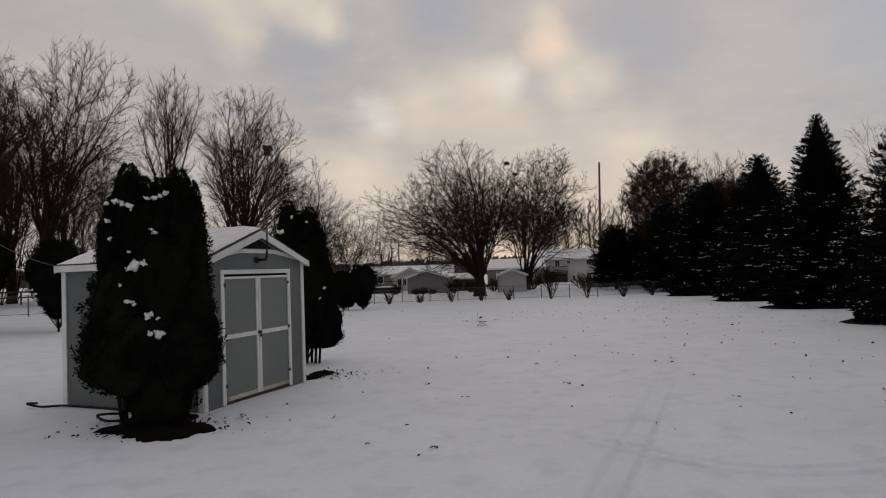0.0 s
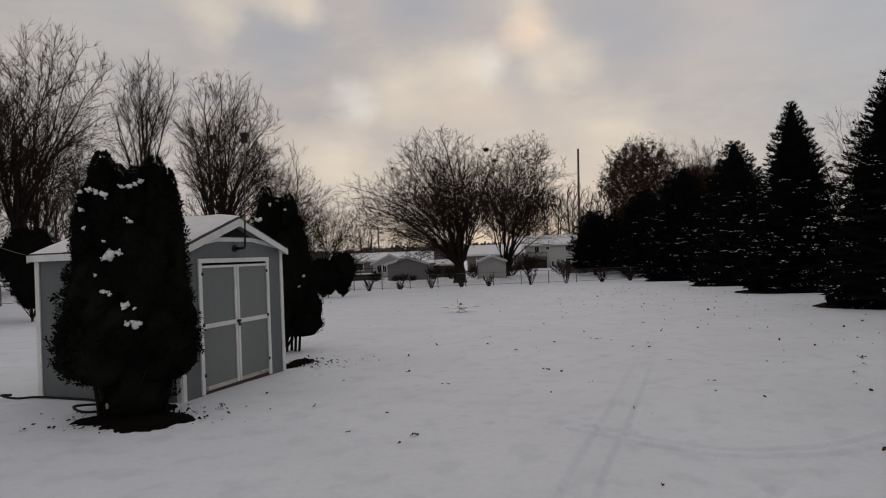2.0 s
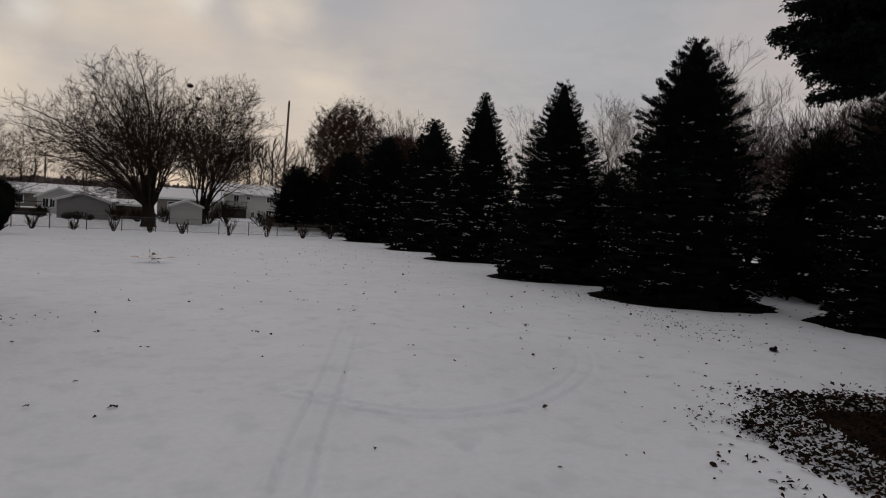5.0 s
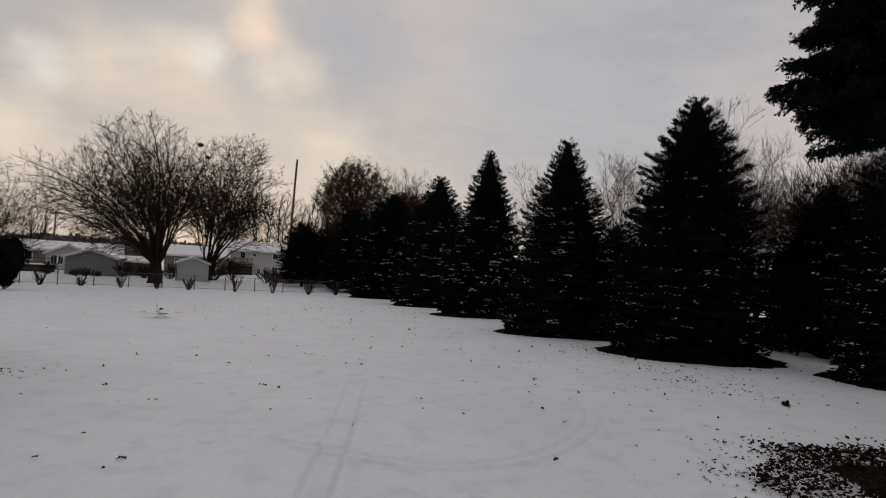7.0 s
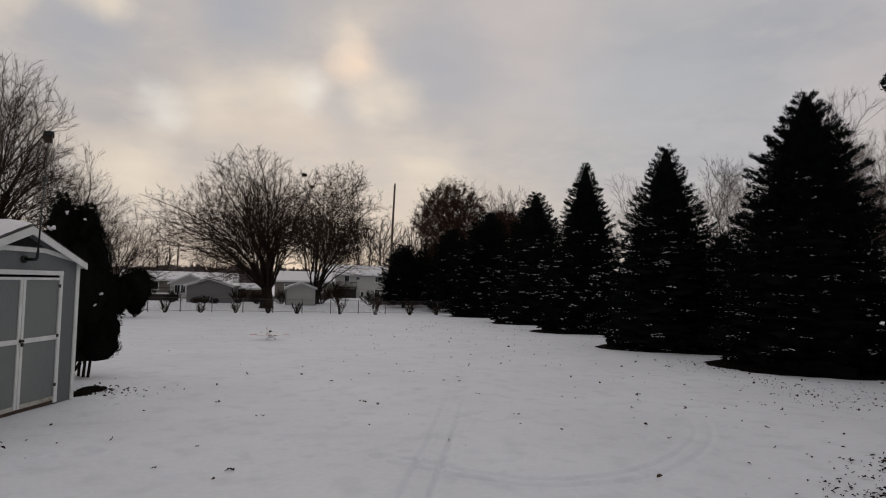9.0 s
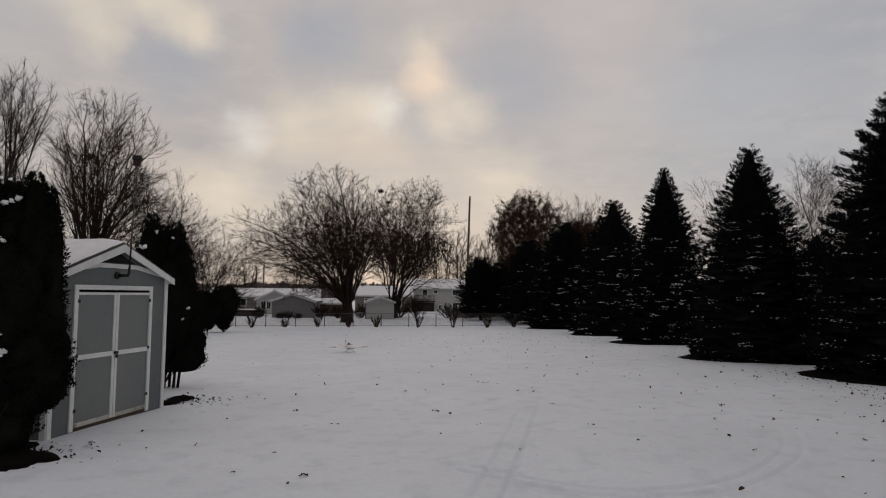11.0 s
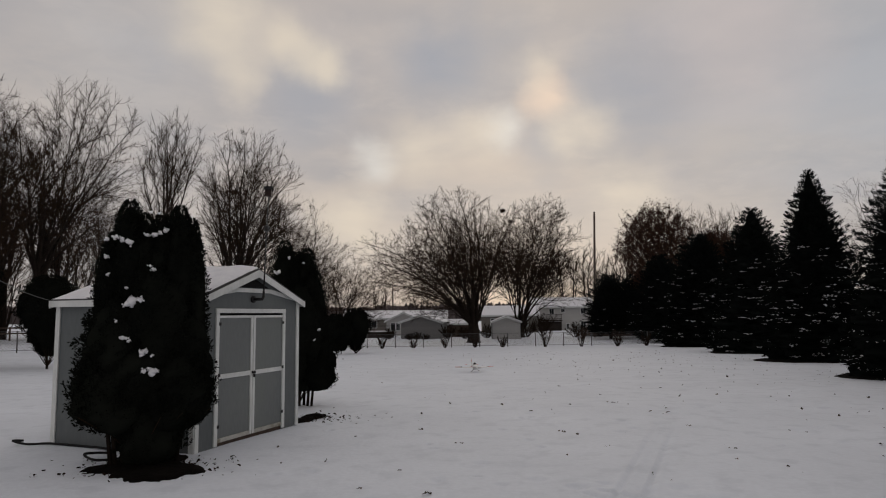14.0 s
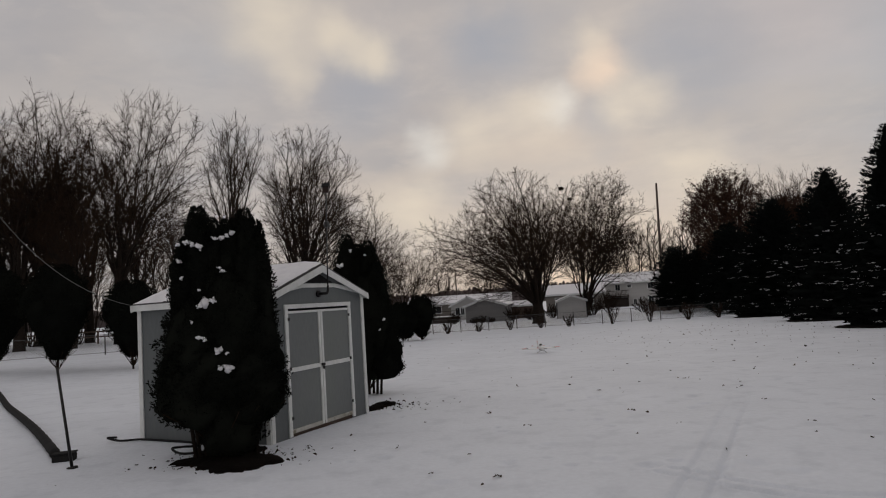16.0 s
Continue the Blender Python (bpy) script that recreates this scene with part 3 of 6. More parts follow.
def forked_branches(seed, crowns, fork=2.5, bole=0.24, gauge=0.011, full=1.0, rise=0.25, twig=(0.25, 0.8), straight=0.5, thick=1.0, size=1.0, kink=0.45):
    """Trunk and limbs, then twigs, of a tree whose limbs spread from a fork to the outside of its crown.
    crowns: dx, dy, middle height, radius, half height, number of limbs, lowest limb's height as a share (-1 to 1). kink: how crooked the wood grows."""
    rnd, rng = random.Random(seed), np.random.default_rng(seed)
    wood, fine = ([], []), ([], [])
    ends = []                                            # place, way and reach of the fine wood that bears twigs

    def store(pts, rad):
        big = rad[0] > 0.032
        v, f = tube(pts, rad, 7 if rad[0] > 0.10 else 4 if big else 3)
        o = wood if big else fine
        k = len(o[0])
        o[0].extend(v)
        o[1].extend(tuple(i + k for i in q) for q in f)

    def outside(p):
        return min(((p.x - c[0]) ** 2 + (p.y - c[1]) ** 2) / c[3] ** 2 + ((p.z - c[2]) / c[4]) ** 2 for c in crowns) > 1.12

    def turned(d, lo, hi):
        side = d.orthogonal().normalized()
        side.rotate(Matrix.Rotation(rnd.uniform(0, 6.283), 3, d))
        a = radians(rnd.uniform(lo, hi))
        return (d * math.cos(a) + side * math.sin(a)).normalized()

    def at_share(pts, rad, t):
        f = min(t * (len(pts) - 1), len(pts) - 1.001)
        i = int(f)
        return pts[i].lerp(pts[i + 1], f - i), (pts[i + 1] - pts[i]).normalized(), rad[i] + (rad[i + 1] - rad[i]) * (f - i)

    def branch(p, d, length, r, level):
        while length > 0.3 and outside(p + d * length):
            length *= 0.6
        n = (6, 4, 3)[min(level, 2)]
        pts = [p]
        for i in range(n):
            d = (d + Vector((rnd.gauss(0, 0.2), rnd.gauss(0, 0.2), rnd.gauss(0, 0.16))) * (0.3 + 0.7 * kink) + Vector((0, 0, rise / n))).normalized()
            pts.append(pts[-1] + d * (length / n))
        rad = [max(r * (1 - 0.8 * i / n), gauge * 0.55) for i in range(n + 1)]
        store(pts, rad)
        spread_out(pts, rad, length, level)

    def spread_out(pts, rad, length, level):
        for k in range(max(2, int(length * (1.2, 2.8, 4.6)[level] * full))):
            q, d, _ = at_share(pts, rad, rnd.uniform((0.55, 0.35, 0.1)[level], 1.0))
            ends.append((q, d))
        for k in range(2):
            q, d, _ = at_share(pts, rad, 1.0)
            ends.append((q, d))
        if level >= 2:
            return
        count = int(length * (1.1, 1.75)[level] * full + rnd.random())
        for k in range(count):
            lo = (0.22, 0.2)[level]
            t = lo + (1 - lo) * (k + rnd.random()) / count
            q, d, r = at_share(pts, rad, t)
            ln = ((1 - t) * 0.68 + 0.12) * length * rnd.uniform(0.6, 1.15) if level == 0 else length * rnd.uniform(0.30, 0.62) * (1.15 - 0.5 * t)
            branch(q, turned(d, 20 + 10 * kink, 48 + 20 * kink), max(ln, 0.35), max(min(r * rnd.uniform(0.45, 0.65), 0.10), gauge), level + 1)

    for dx, dy, zc, rx, rz, limbs, low in crowns:
        for k in range(limbs):
            u = low + (0.97 - low) * (1 - (k + rnd.uniform(0.1, 0.9)) / limbs)
            a = k * 2.39996 + rnd.uniform(-0.35, 0.35) + seed
            w = math.sqrt(max(0.0, 1 - u * u)) * rnd.uniform(0.80, 1.04)
            end = Vector((dx + rx * w * math.cos(a), dy + rx * w * math.sin(a), zc + rz * u * rnd.uniform(0.86, 1.05)))
            start = Vector((0.5 * bole * math.cos(a), 0.5 * bole * math.sin(a), fork * rnd.uniform(0.75, 1.15)))
            bend = start + (end - start) * 0.5
            bend.z += (end - start).length * 0.10 * (1 - straight) * (1 if rnd.random() < 0.7 else -0.6)
            bend.x, bend.y = bend.x - (end.x - start.x) * 0.16 * (1 - straight), bend.y - (end.y - start.y) * 0.16 * (1 - straight)
            n = 10
            wob = Vector((0, 0, 0))
            pts = []
            for i in range(n + 1):
                t = i / n
                pts.append(start * (1 - t) ** 2 + bend * 2 * t * (1 - t) + end * t * t + wob)
                wob += Vector((rnd.gauss(0, 0.15), rnd.gauss(0, 0.15), rnd.gauss(0, 0.07))) * (0.3 + 0.7 * kink)
            length = (end - start).length
            r0 = thick * bole * rnd.uniform(0.30, 0.48) * min(1.0, (length / 9) ** 0.5)
            rad = [max(r0 * (1 - 0.93 * i / n), gauge * 0.7) for i in range(n + 1)]
            store(pts, rad)
            spread_out(pts, rad, length, 0)
    v, f = tube([(0, 0, -0.3), (0, 0.02, 0.2), (0.02, 0, fork * 0.6), (0, 0, fork * 1.12)], [bole * 1.6, bole * 1.15, bole * 0.95, bole * 0.75], 10)
    k = len(wood[0])
    wood[0].extend(v)
    wood[1].extend(tuple(i + k for i in q) for q in f)
    # straight twigs
    m = len(ends)
    P = np.array([q for q, _ in ends])
    D = unit(np.array([d for _, d in ends]) + rng.normal(0, 0.25 + 0.3 * kink, (m, 3)) + [0, 0, 0.15])
    S1 = unit(np.cross(D, unit(rng.normal(0, 1, (m, 3)))))
    S2 = np.cross(D, S1)
    g = gauge * 0.62
    V = np.stack([P + (S1 * math.cos(b) + S2 * math.sin(b)) * g for b in (0, 2.094, 4.189)] + [P + D * rng.uniform(twig[0], twig[1], (m, 1))], 1).reshape(-1, 3)
    k = len(fine[0]) + np.arange(m) * 4
    fine[0].extend(map(tuple, V))
    for i, j in ((0, 1), (1, 2), (2, 0)):
        fine[1].extend((int(q) + i, int(q) + j, int(q) + 3) for q in k)
    return tuple(((np.array(v) * size).tolist(), f) for v, f in (wood, fine))


def forked_tree(label, seed, place, crowns, twigs=None, group="leafless trees", **kw):
    x, y = place
    ob = empty("bare_tree", pose(x, y, land(x, y)), label=label, category="tree", group=group)
    wood, fine = forked_branches(seed, crowns, **kw)
    raw("trunk", wood[0], wood[1], BARK, ob, "dark bark trunk and limbs")
    raw("crown", fine[0], fine[1], twigs or TWIG, ob, "crown of fine bare twigs")
    return ob


def grown_tree(label, seed, place, crowns, stems, twigs=None, group="leafless trees", **kw):
    x, y = place
    ob = empty("bare_tree", pose(x, y, land(x, y)), label=label, category="tree", group=group)
    wood, fine = grown_branches(seed, crowns, stems, **kw)
    raw("trunk", wood[0], wood[1], BARK, ob, "dark bark trunk and limbs")
    raw("crown", fine[0], fine[1], twigs or TWIG, ob, "crown of fine bare twigs")
    return ob


def blades(P, D, N, length, width):
    """Rhombic sprays: from points P along D, lying across N."""
    S = np.cross(D, N)
    S /= np.linalg.norm(S, axis=1)[:, None] + 1e-9
    L, W = length[:, None], width[:, None]
    v = np.stack([P, P + D * L * 0.45 + S * W, P + D * L, P + D * L * 0.45 - S * W], 1).reshape(-1, 3)
    f = np.arange(len(v)).reshape(-1, 4)
    return v, f


def unit(v):
    return v / (np.linalg.norm(v, axis=-1, keepdims=True) + 1e-9)


def spruce(label, seed, place, height, radius, bottom=0.15, dense=1.0, snow=220, needle=0.26, shape=0.85, bed=0.0, group="row of spruces"):
    x, y = place
    rng = np.random.default_rng(seed)
    ob = empty("spruce_tree", pose(x, y, land(x, y), 0, 0, float(rng.uniform(0, 360))), label=label, category="tree", group=group)
    pipe("trunk", [(0, 0, -0.15), (0.02, 0, height * 0.5), (0, 0.01, height * 0.985)], [0.028 * height, 0.016 * height, 0.012], BARK, ob, sides=8)
    zs = []
    z = bottom
    while z < height * 0.985:
        zs.append(z)
        z += (0.11 + 0.06 * (1 - z / height)) * rng.uniform(0.8, 1.2)
    B0 = []
    for z in zs:
        k = z / height
        n = int(rng.integers(8, 12)) if k < 0.85 else int(rng.integers(5, 8))
        a0 = rng.uniform(0, 6.28)
        tier = rng.uniform(0.93, 1.06)
        for i in range(n):
            a = a0 + 6.283 * (i + rng.uniform(-0.3, 0.3)) / n
            r = radius * max(1 - k, 0.0) ** shape * (1 + 0.14 * math.sin(math.pi * k)) * tier * rng.uniform(0.76, 1.06) * min(1, 0.82 + 2.2 * (z - bottom) / height) + 0.05
            B0.append((a, z + rng.normal(0, 0.06), r, k))
    B = np.array(B0)
    cnt = np.maximum((B[:, 2] * 31 * (1 + 2.0 * B[:, 3]) * dense).astype(int), 8)
    rep = np.repeat(np.arange(len(B)), cnt)
    n = len(rep)
    a, z, r, k = B[rep].T
    s = rng.uniform(0, 1, n) ** 0.5
    s = 0.12 + 0.88 * s
    droop = -0.30 * (1 - k) + 0.28 * k               # low boughs hang, high ones rise
    curve = droop * s + 0.22 * s ** 2
    out = np.stack([np.cos(a), np.sin(a), np.zeros(n)], 1)
    tang = np.stack([-np.sin(a), np.cos(a), np.zeros(n)], 1)
    upv = np.array([[0, 0, 1.0]])
    P = out * (s * r)[:, None] + upv * (z + curve * r)[:, None]
    side = rng.choice([-1, 1], n) * rng.uniform(0.15, 1.1, n)
    fan = (1 - s) * r * 0.30                          # side twigs shorten towards the tip
    P = P + tang * (side * fan * rng.uniform(0, 1, n))[:, None] + rng.normal(0, 0.03, (n, 3)) - upv * (rng.uniform(0, 0.16, n) * (1 - k))[:, None]
    D = unit(out * (1.0 - 0.25 * np.abs(side))[:, None] + tang * side[:, None] + upv * (rng.uniform(-0.35, 0.35, n) + 0.5 * k + 0.9 * k ** 3)[:, None])
    Nn = unit(rng.normal(0, 0.45, (n, 3)) + upv)
    ln = needle * rng.uniform(0.6, 1.25, n) * (1.05 - 0.62 * k)
    v1, f1 = blades(P, D, Nn, ln, ln * rng.uniform(0.075, 0.15, n))
    N2 = unit(rng.normal(0, 0.4, (n, 3)) + tang)
    half = rng.random(n) < 0.5
    v2, f2 = blades(P[half], D[half], N2[half], ln[half] * 0.95, ln[half] * 0.11)
    # dim inner mass of dead twigs
    core, seg = [], 30
    lv = np.linspace(max(bottom - 0.045 * radius, 0.04), height * 0.985, 96)
    for zz in lv:
        q = zz / height
        for j in range(seg):
            aa = 6.283 * j / seg
            rr = 0.70 * (1 - 0.35 * q ** 5) * radius * (1 + 0.14 * math.sin(math.pi * q)) * max(1 - q, 0) ** shape * rng.uniform(0.55, 1.22)
            core.append((rr * math.cos(aa), rr * math.sin(aa), zz + rng.uniform(-0.05, 0.05)))
    ix = np.arange(len(core)).reshape(len(lv), seg)
    f3 = np.stack([ix[:-1], np.roll(ix[:-1], -1, 1), np.roll(ix[1:], -1, 1), ix[1:]], -1).reshape(-1, 4)
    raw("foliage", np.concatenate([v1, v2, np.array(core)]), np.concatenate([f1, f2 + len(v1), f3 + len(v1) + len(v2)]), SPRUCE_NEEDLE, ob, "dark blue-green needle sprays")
    if snow:
        sel = np.nonzero((s > 0.7) & (k < 0.7 * rng.random(n) ** 0.5))[0]
        snow *= 3
        mid = rng.choice(sel, snow // 7)                # snow lies in little groups
        near = mid[rng.integers(0, len(mid), snow)]
        Pq = P[near] + rng.normal(0, 1, (snow, 3)) * [0.09, 0.09, 0.015] + [0, 0, 0.04]
        Pq += out[near] * 0.06
        ls = rng.uniform(0.03, 0.11, snow) * min((needle / 0.19) ** 1.3, 2.0)
        v, f = blades(Pq, unit(tang[near] * rng.choice([-1, 1], (snow, 1)) + out[near] * rng.normal(0, 0.5, (snow, 1))), unit(rng.normal(0, 0.25, (snow, 3)) + upv + 0.45 * out[near]), ls, ls * rng.uniform(0.12, 0.26, snow))
        tagged(raw("snow", v, f, SNOW_CLUMP, ob, "small patches of snow on the boughs"), kind="stuff")
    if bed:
        litter_bed("needle_bed", "bare needle bed with the spruce's shade in its colour", place, bed, seed, SOIL)
    return ob


def litter_bed(name, label, place, radius, seed, material, squash=1.0, turn=0.0, ragged=0.12, lift=0.028):
    """A low uneven mound of litter that the snow has left bare."""
    rng = np.random.default_rng(seed + 900)
    x0, y0 = place
    rings, seg = 9, 72
    ph = rng.uniform(0, 6.28, 7)
    vs = [(0, 0, 0.05)]
    for i in range(1, rings + 1):
        t = i / rings
        for j in range(seg):
            a = 2 * math.pi * j / seg
            e = 1 + ragged * sum(math.sin(a * m + ph[m % 7]) / m for m in (2, 3, 5, 7, 11, 13)) + rng.normal(0, ragged * 0.22) * (i == rings)
            r = radius * t * e
            px, py = math.cos(a) * r, math.sin(a) * r * squash
            vs.append((px, py, (0.045 * (1 - t * t) + rng.uniform(0, 0.02)) * (1 if i < rings else 0) - (0.05 if i == rings else 0)))
    fs = [(0, 1 + j, 1 + (j + 1) % seg) for j in range(seg)]
    for i in range(rings - 1):
        for j in range(seg):
            p, q = 1 + i * seg + j, 1 + i * seg + (j + 1) % seg
            fs.append((p, p + seg, q + seg, q))
    ca, sa = math.cos(radians(turn)), math.sin(radians(turn))
    out = []
    for px, py, pz in vs:
        wx, wy = x0 + px * ca - py * sa, y0 + px * sa + py * ca
        out.append((wx, wy, land(wx, wy) + pz + lift))
    ob = raw(name, out, fs, material, smooth=True)
    return tagged(ob, label, "litter bed", kind="stuff")


def column_radius(t, kind):
    if kind == "vase":                                  # narrow foot, wide middle, rounded top
        return (min(1.0, 0.16 + 1.45 * t ** 0.9) if t < 0.5 else max(0.0, 1 - ((t - 0.5) / 0.5) ** 2.4) ** 0.6 * 0.98)
    if kind == "dome":                                  # wide skirt, rounded top
        return (0.45 + 0.55 * min(1, t / 0.28) ** 0.8) * max(0.0, 1 - (max(0, t - 0.25) / 0.75) ** 2.2) ** 0.55
    return (0.55 + 0.45 * min(1, t / 0.16) ** 0.7) * max(0.02, 1 - (max(0, t - 0.5) / 0.5) ** 2.6) ** 0.75


def arborvitae(label, seed, place, tops, kind="column", sprays=9000, foot=0.25, clamp=None, group="arborvitae shrubs", snow_at=()):
    """tops: dx, dy, height, radius of each stem's plume, and the height at which it starts, if not at the foot."""
    x, y = place
    rng = np.random.default_rng(seed)
    ob = empty("arborvitae", pose(x, y, land(x, y)), label=label, category="shrub", group=group)
    V, F, nv = [], [], 0
    tot = sum(q[2] * q[3] for q in tops)
    surf = []
    for dx, dy, h, r, *own in tops:
        h0 = own[0] if own else foot
        # inner mass
        rings, seg = 26, 28
        ph = rng.uniform(0, 6.28, 9)
        core = []
        for i in range(rings + 1):
            t = i / rings
            for j in range(seg):
                a = 2 * math.pi * j / seg
                e = 0.88 + 0.07 * math.sin(a * 3 + ph[0] + t * 6) + 0.06 * math.sin(a * 5 + ph[1] - t * 13) + rng.uniform(-0.05, 0.05)
                rr = r * column_radius(t * 0.985, kind) * e
                core.append((dx + rr * math.cos(a), dy + rr * math.sin(a), h0 + (h - h0) * t * 0.97))
        idx = np.arange((rings + 1) * seg).reshape(rings + 1, seg)
        f = np.stack([idx[:-1], np.roll(idx[:-1], -1, 1), np.roll(idx[1:], -1, 1), idx[1:]], -1).reshape(-1, 4)
        V.append(np.array(core)); F.append(f + nv); nv += len(core)
        n = int(sprays * h * r / tot)
        t = rng.uniform(0, 1, n) ** 0.9
        a = rng.uniform(0, 6.283, n)
        cr = np.array([column_radius(v * 0.985, kind) for v in t])
        bulge = 0.92 + 0.11 * np.sin(a * 3 + ph[2] + t * 9) + 0.11 * np.sin(a * 7 + ph[3] - t * 17) + 0.08 * np.sin(t * 41 + ph[4] + a * 2)
        rr = r * cr * bulge * rng.uniform(0.84, 1.05, n)
        out = np.stack([np.cos(a), np.sin(a), np.zeros(n)], 1)
        P = out * rr[:, None] + np.stack([np.full(n, dx), np.full(n, dy), h0 + (h - h0) * t], 1)
        D = unit(out * rng.uniform(0.2, 1.0, n)[:, None] + np.array([[0, 0, 1.0]]) * rng.uniform(-0.2, 1.2, n)[:, None] + rng.normal(0, 0.35, (n, 3)))
        N = unit(np.cross(D, out) + rng.normal(0, 0.5, (n, 3)))
        ln = rng.uniform(0.02, 0.052, n) * (1.0 if kind == "column" else 2.4)
        v, f = blades(P, D, N, ln, ln * 0.2)
        V.append(v); F.append(f + nv); nv += len(v)
        surf.append(P)
    V = np.concatenate(V)
    if clamp:                                           # pressed flat against a wall
        (cx, cy), (nx, ny), gap = clamp
        d = (V[:, 0] + x - cx) * nx + (V[:, 1] + y - cy) * ny - gap
        along = (V[:, 0] + x - cx) * -ny + (V[:, 1] + y - cy) * nx
        push = np.where((d < 0) & (along > -0.02), -d, 0)
        V[:, 0] += push * nx
        V[:, 1] += push * ny
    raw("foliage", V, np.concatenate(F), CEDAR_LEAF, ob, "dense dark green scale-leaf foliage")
    for dx, dy, h, r, *own in tops:
        pipe("trunk", [(dx * 0.75, dy * 0.75, -0.1), (dx, dy, foot + 0.6)], [0.026 + 0.03 * max(r - 0.5, 0), 0.022], BARK, ob, sides=7)
    # twigs at the foot
    tw, tf = [], []
    for _ in range(26):
        a, l = rng.uniform(0, 6.28), rng.uniform(0.3, 0.8)
        v, f = tube([(0.05 * math.cos(a), 0.05 * math.sin(a), foot * 0.3), (l * 0.5 * math.cos(a), l * 0.5 * math.sin(a), foot + 0.1), (l * math.cos(a), l * math.sin(a), foot + 0.35)], [0.012, 0.008, 0.004], 3)
        tf += [tuple(i + len(tw) for i in q) for q in f]
        tw += v
    raw("twig_tuft", tw, tf, TWIG, ob)
    away = unit(np.array([x, y]))                        # from the lawn's middle outwards
    lat = V[:, 0] * away[1] - V[:, 1] * away[0]
    deep = V[:, 0] * away[0] + V[:, 1] * away[1]
    for u, sz, s in snow_at:                             # clumps rest on the outermost sprays
        s *= 0.62
        near = np.nonzero((np.abs(lat - u) < 0.05) & (np.abs(V[:, 2] - sz) < 0.05))[0]
        if not len(near):
            continue
        d = np.sort(deep[near])[min(6, len(near) - 1)] + 0.35 * s
        c = Vector((away[0] * d + away[1] * u, away[1] * d - away[0] * u, sz))
        b = bmesh.new()
        right = Vector((away[1], -away[0], 0))
        for k in range(int(rng.integers(4, 8))):          # a heap of broken pieces, the first the largest
            q = s * (1.0 if k == 0 else rng.uniform(0.22, 0.6))
            m = c + right * float(rng.normal(0, 0.65 if k else 0.0)) * s + Vector((0, 0, float(rng.normal(-0.1, 0.5 if k else 0.0)) * s))
            o = Vector((u * 17 + 3 * k, sz * 9, s * 50))
            grown = bmesh.ops.create_icosphere(b, subdivisions=2, radius=1)["verts"]
            for v in grown:
                n1 = noise.noise(v.co * 1.2 + o) * 0.75 + noise.noise(v.co * 3.1 + o) * 0.5
                v.co = m + Vector((v.co.x, v.co.y, v.co.z * 0.9)) * q * (0.82 + 1.2 * n1)
        part("snow_clump", b, SNOW_CLUMP, ob, "clump of snow caught in the foliage", smooth=True)
    return ob


# ---- garden shed ----
SHED = pose(-3.05, 8.60, 0, 0, 0, 70)        # x along the front from its near corner, y back along the side
SW, SD, EAVE, RIDGE = 2.42, 2.42, 2.02, 2.45


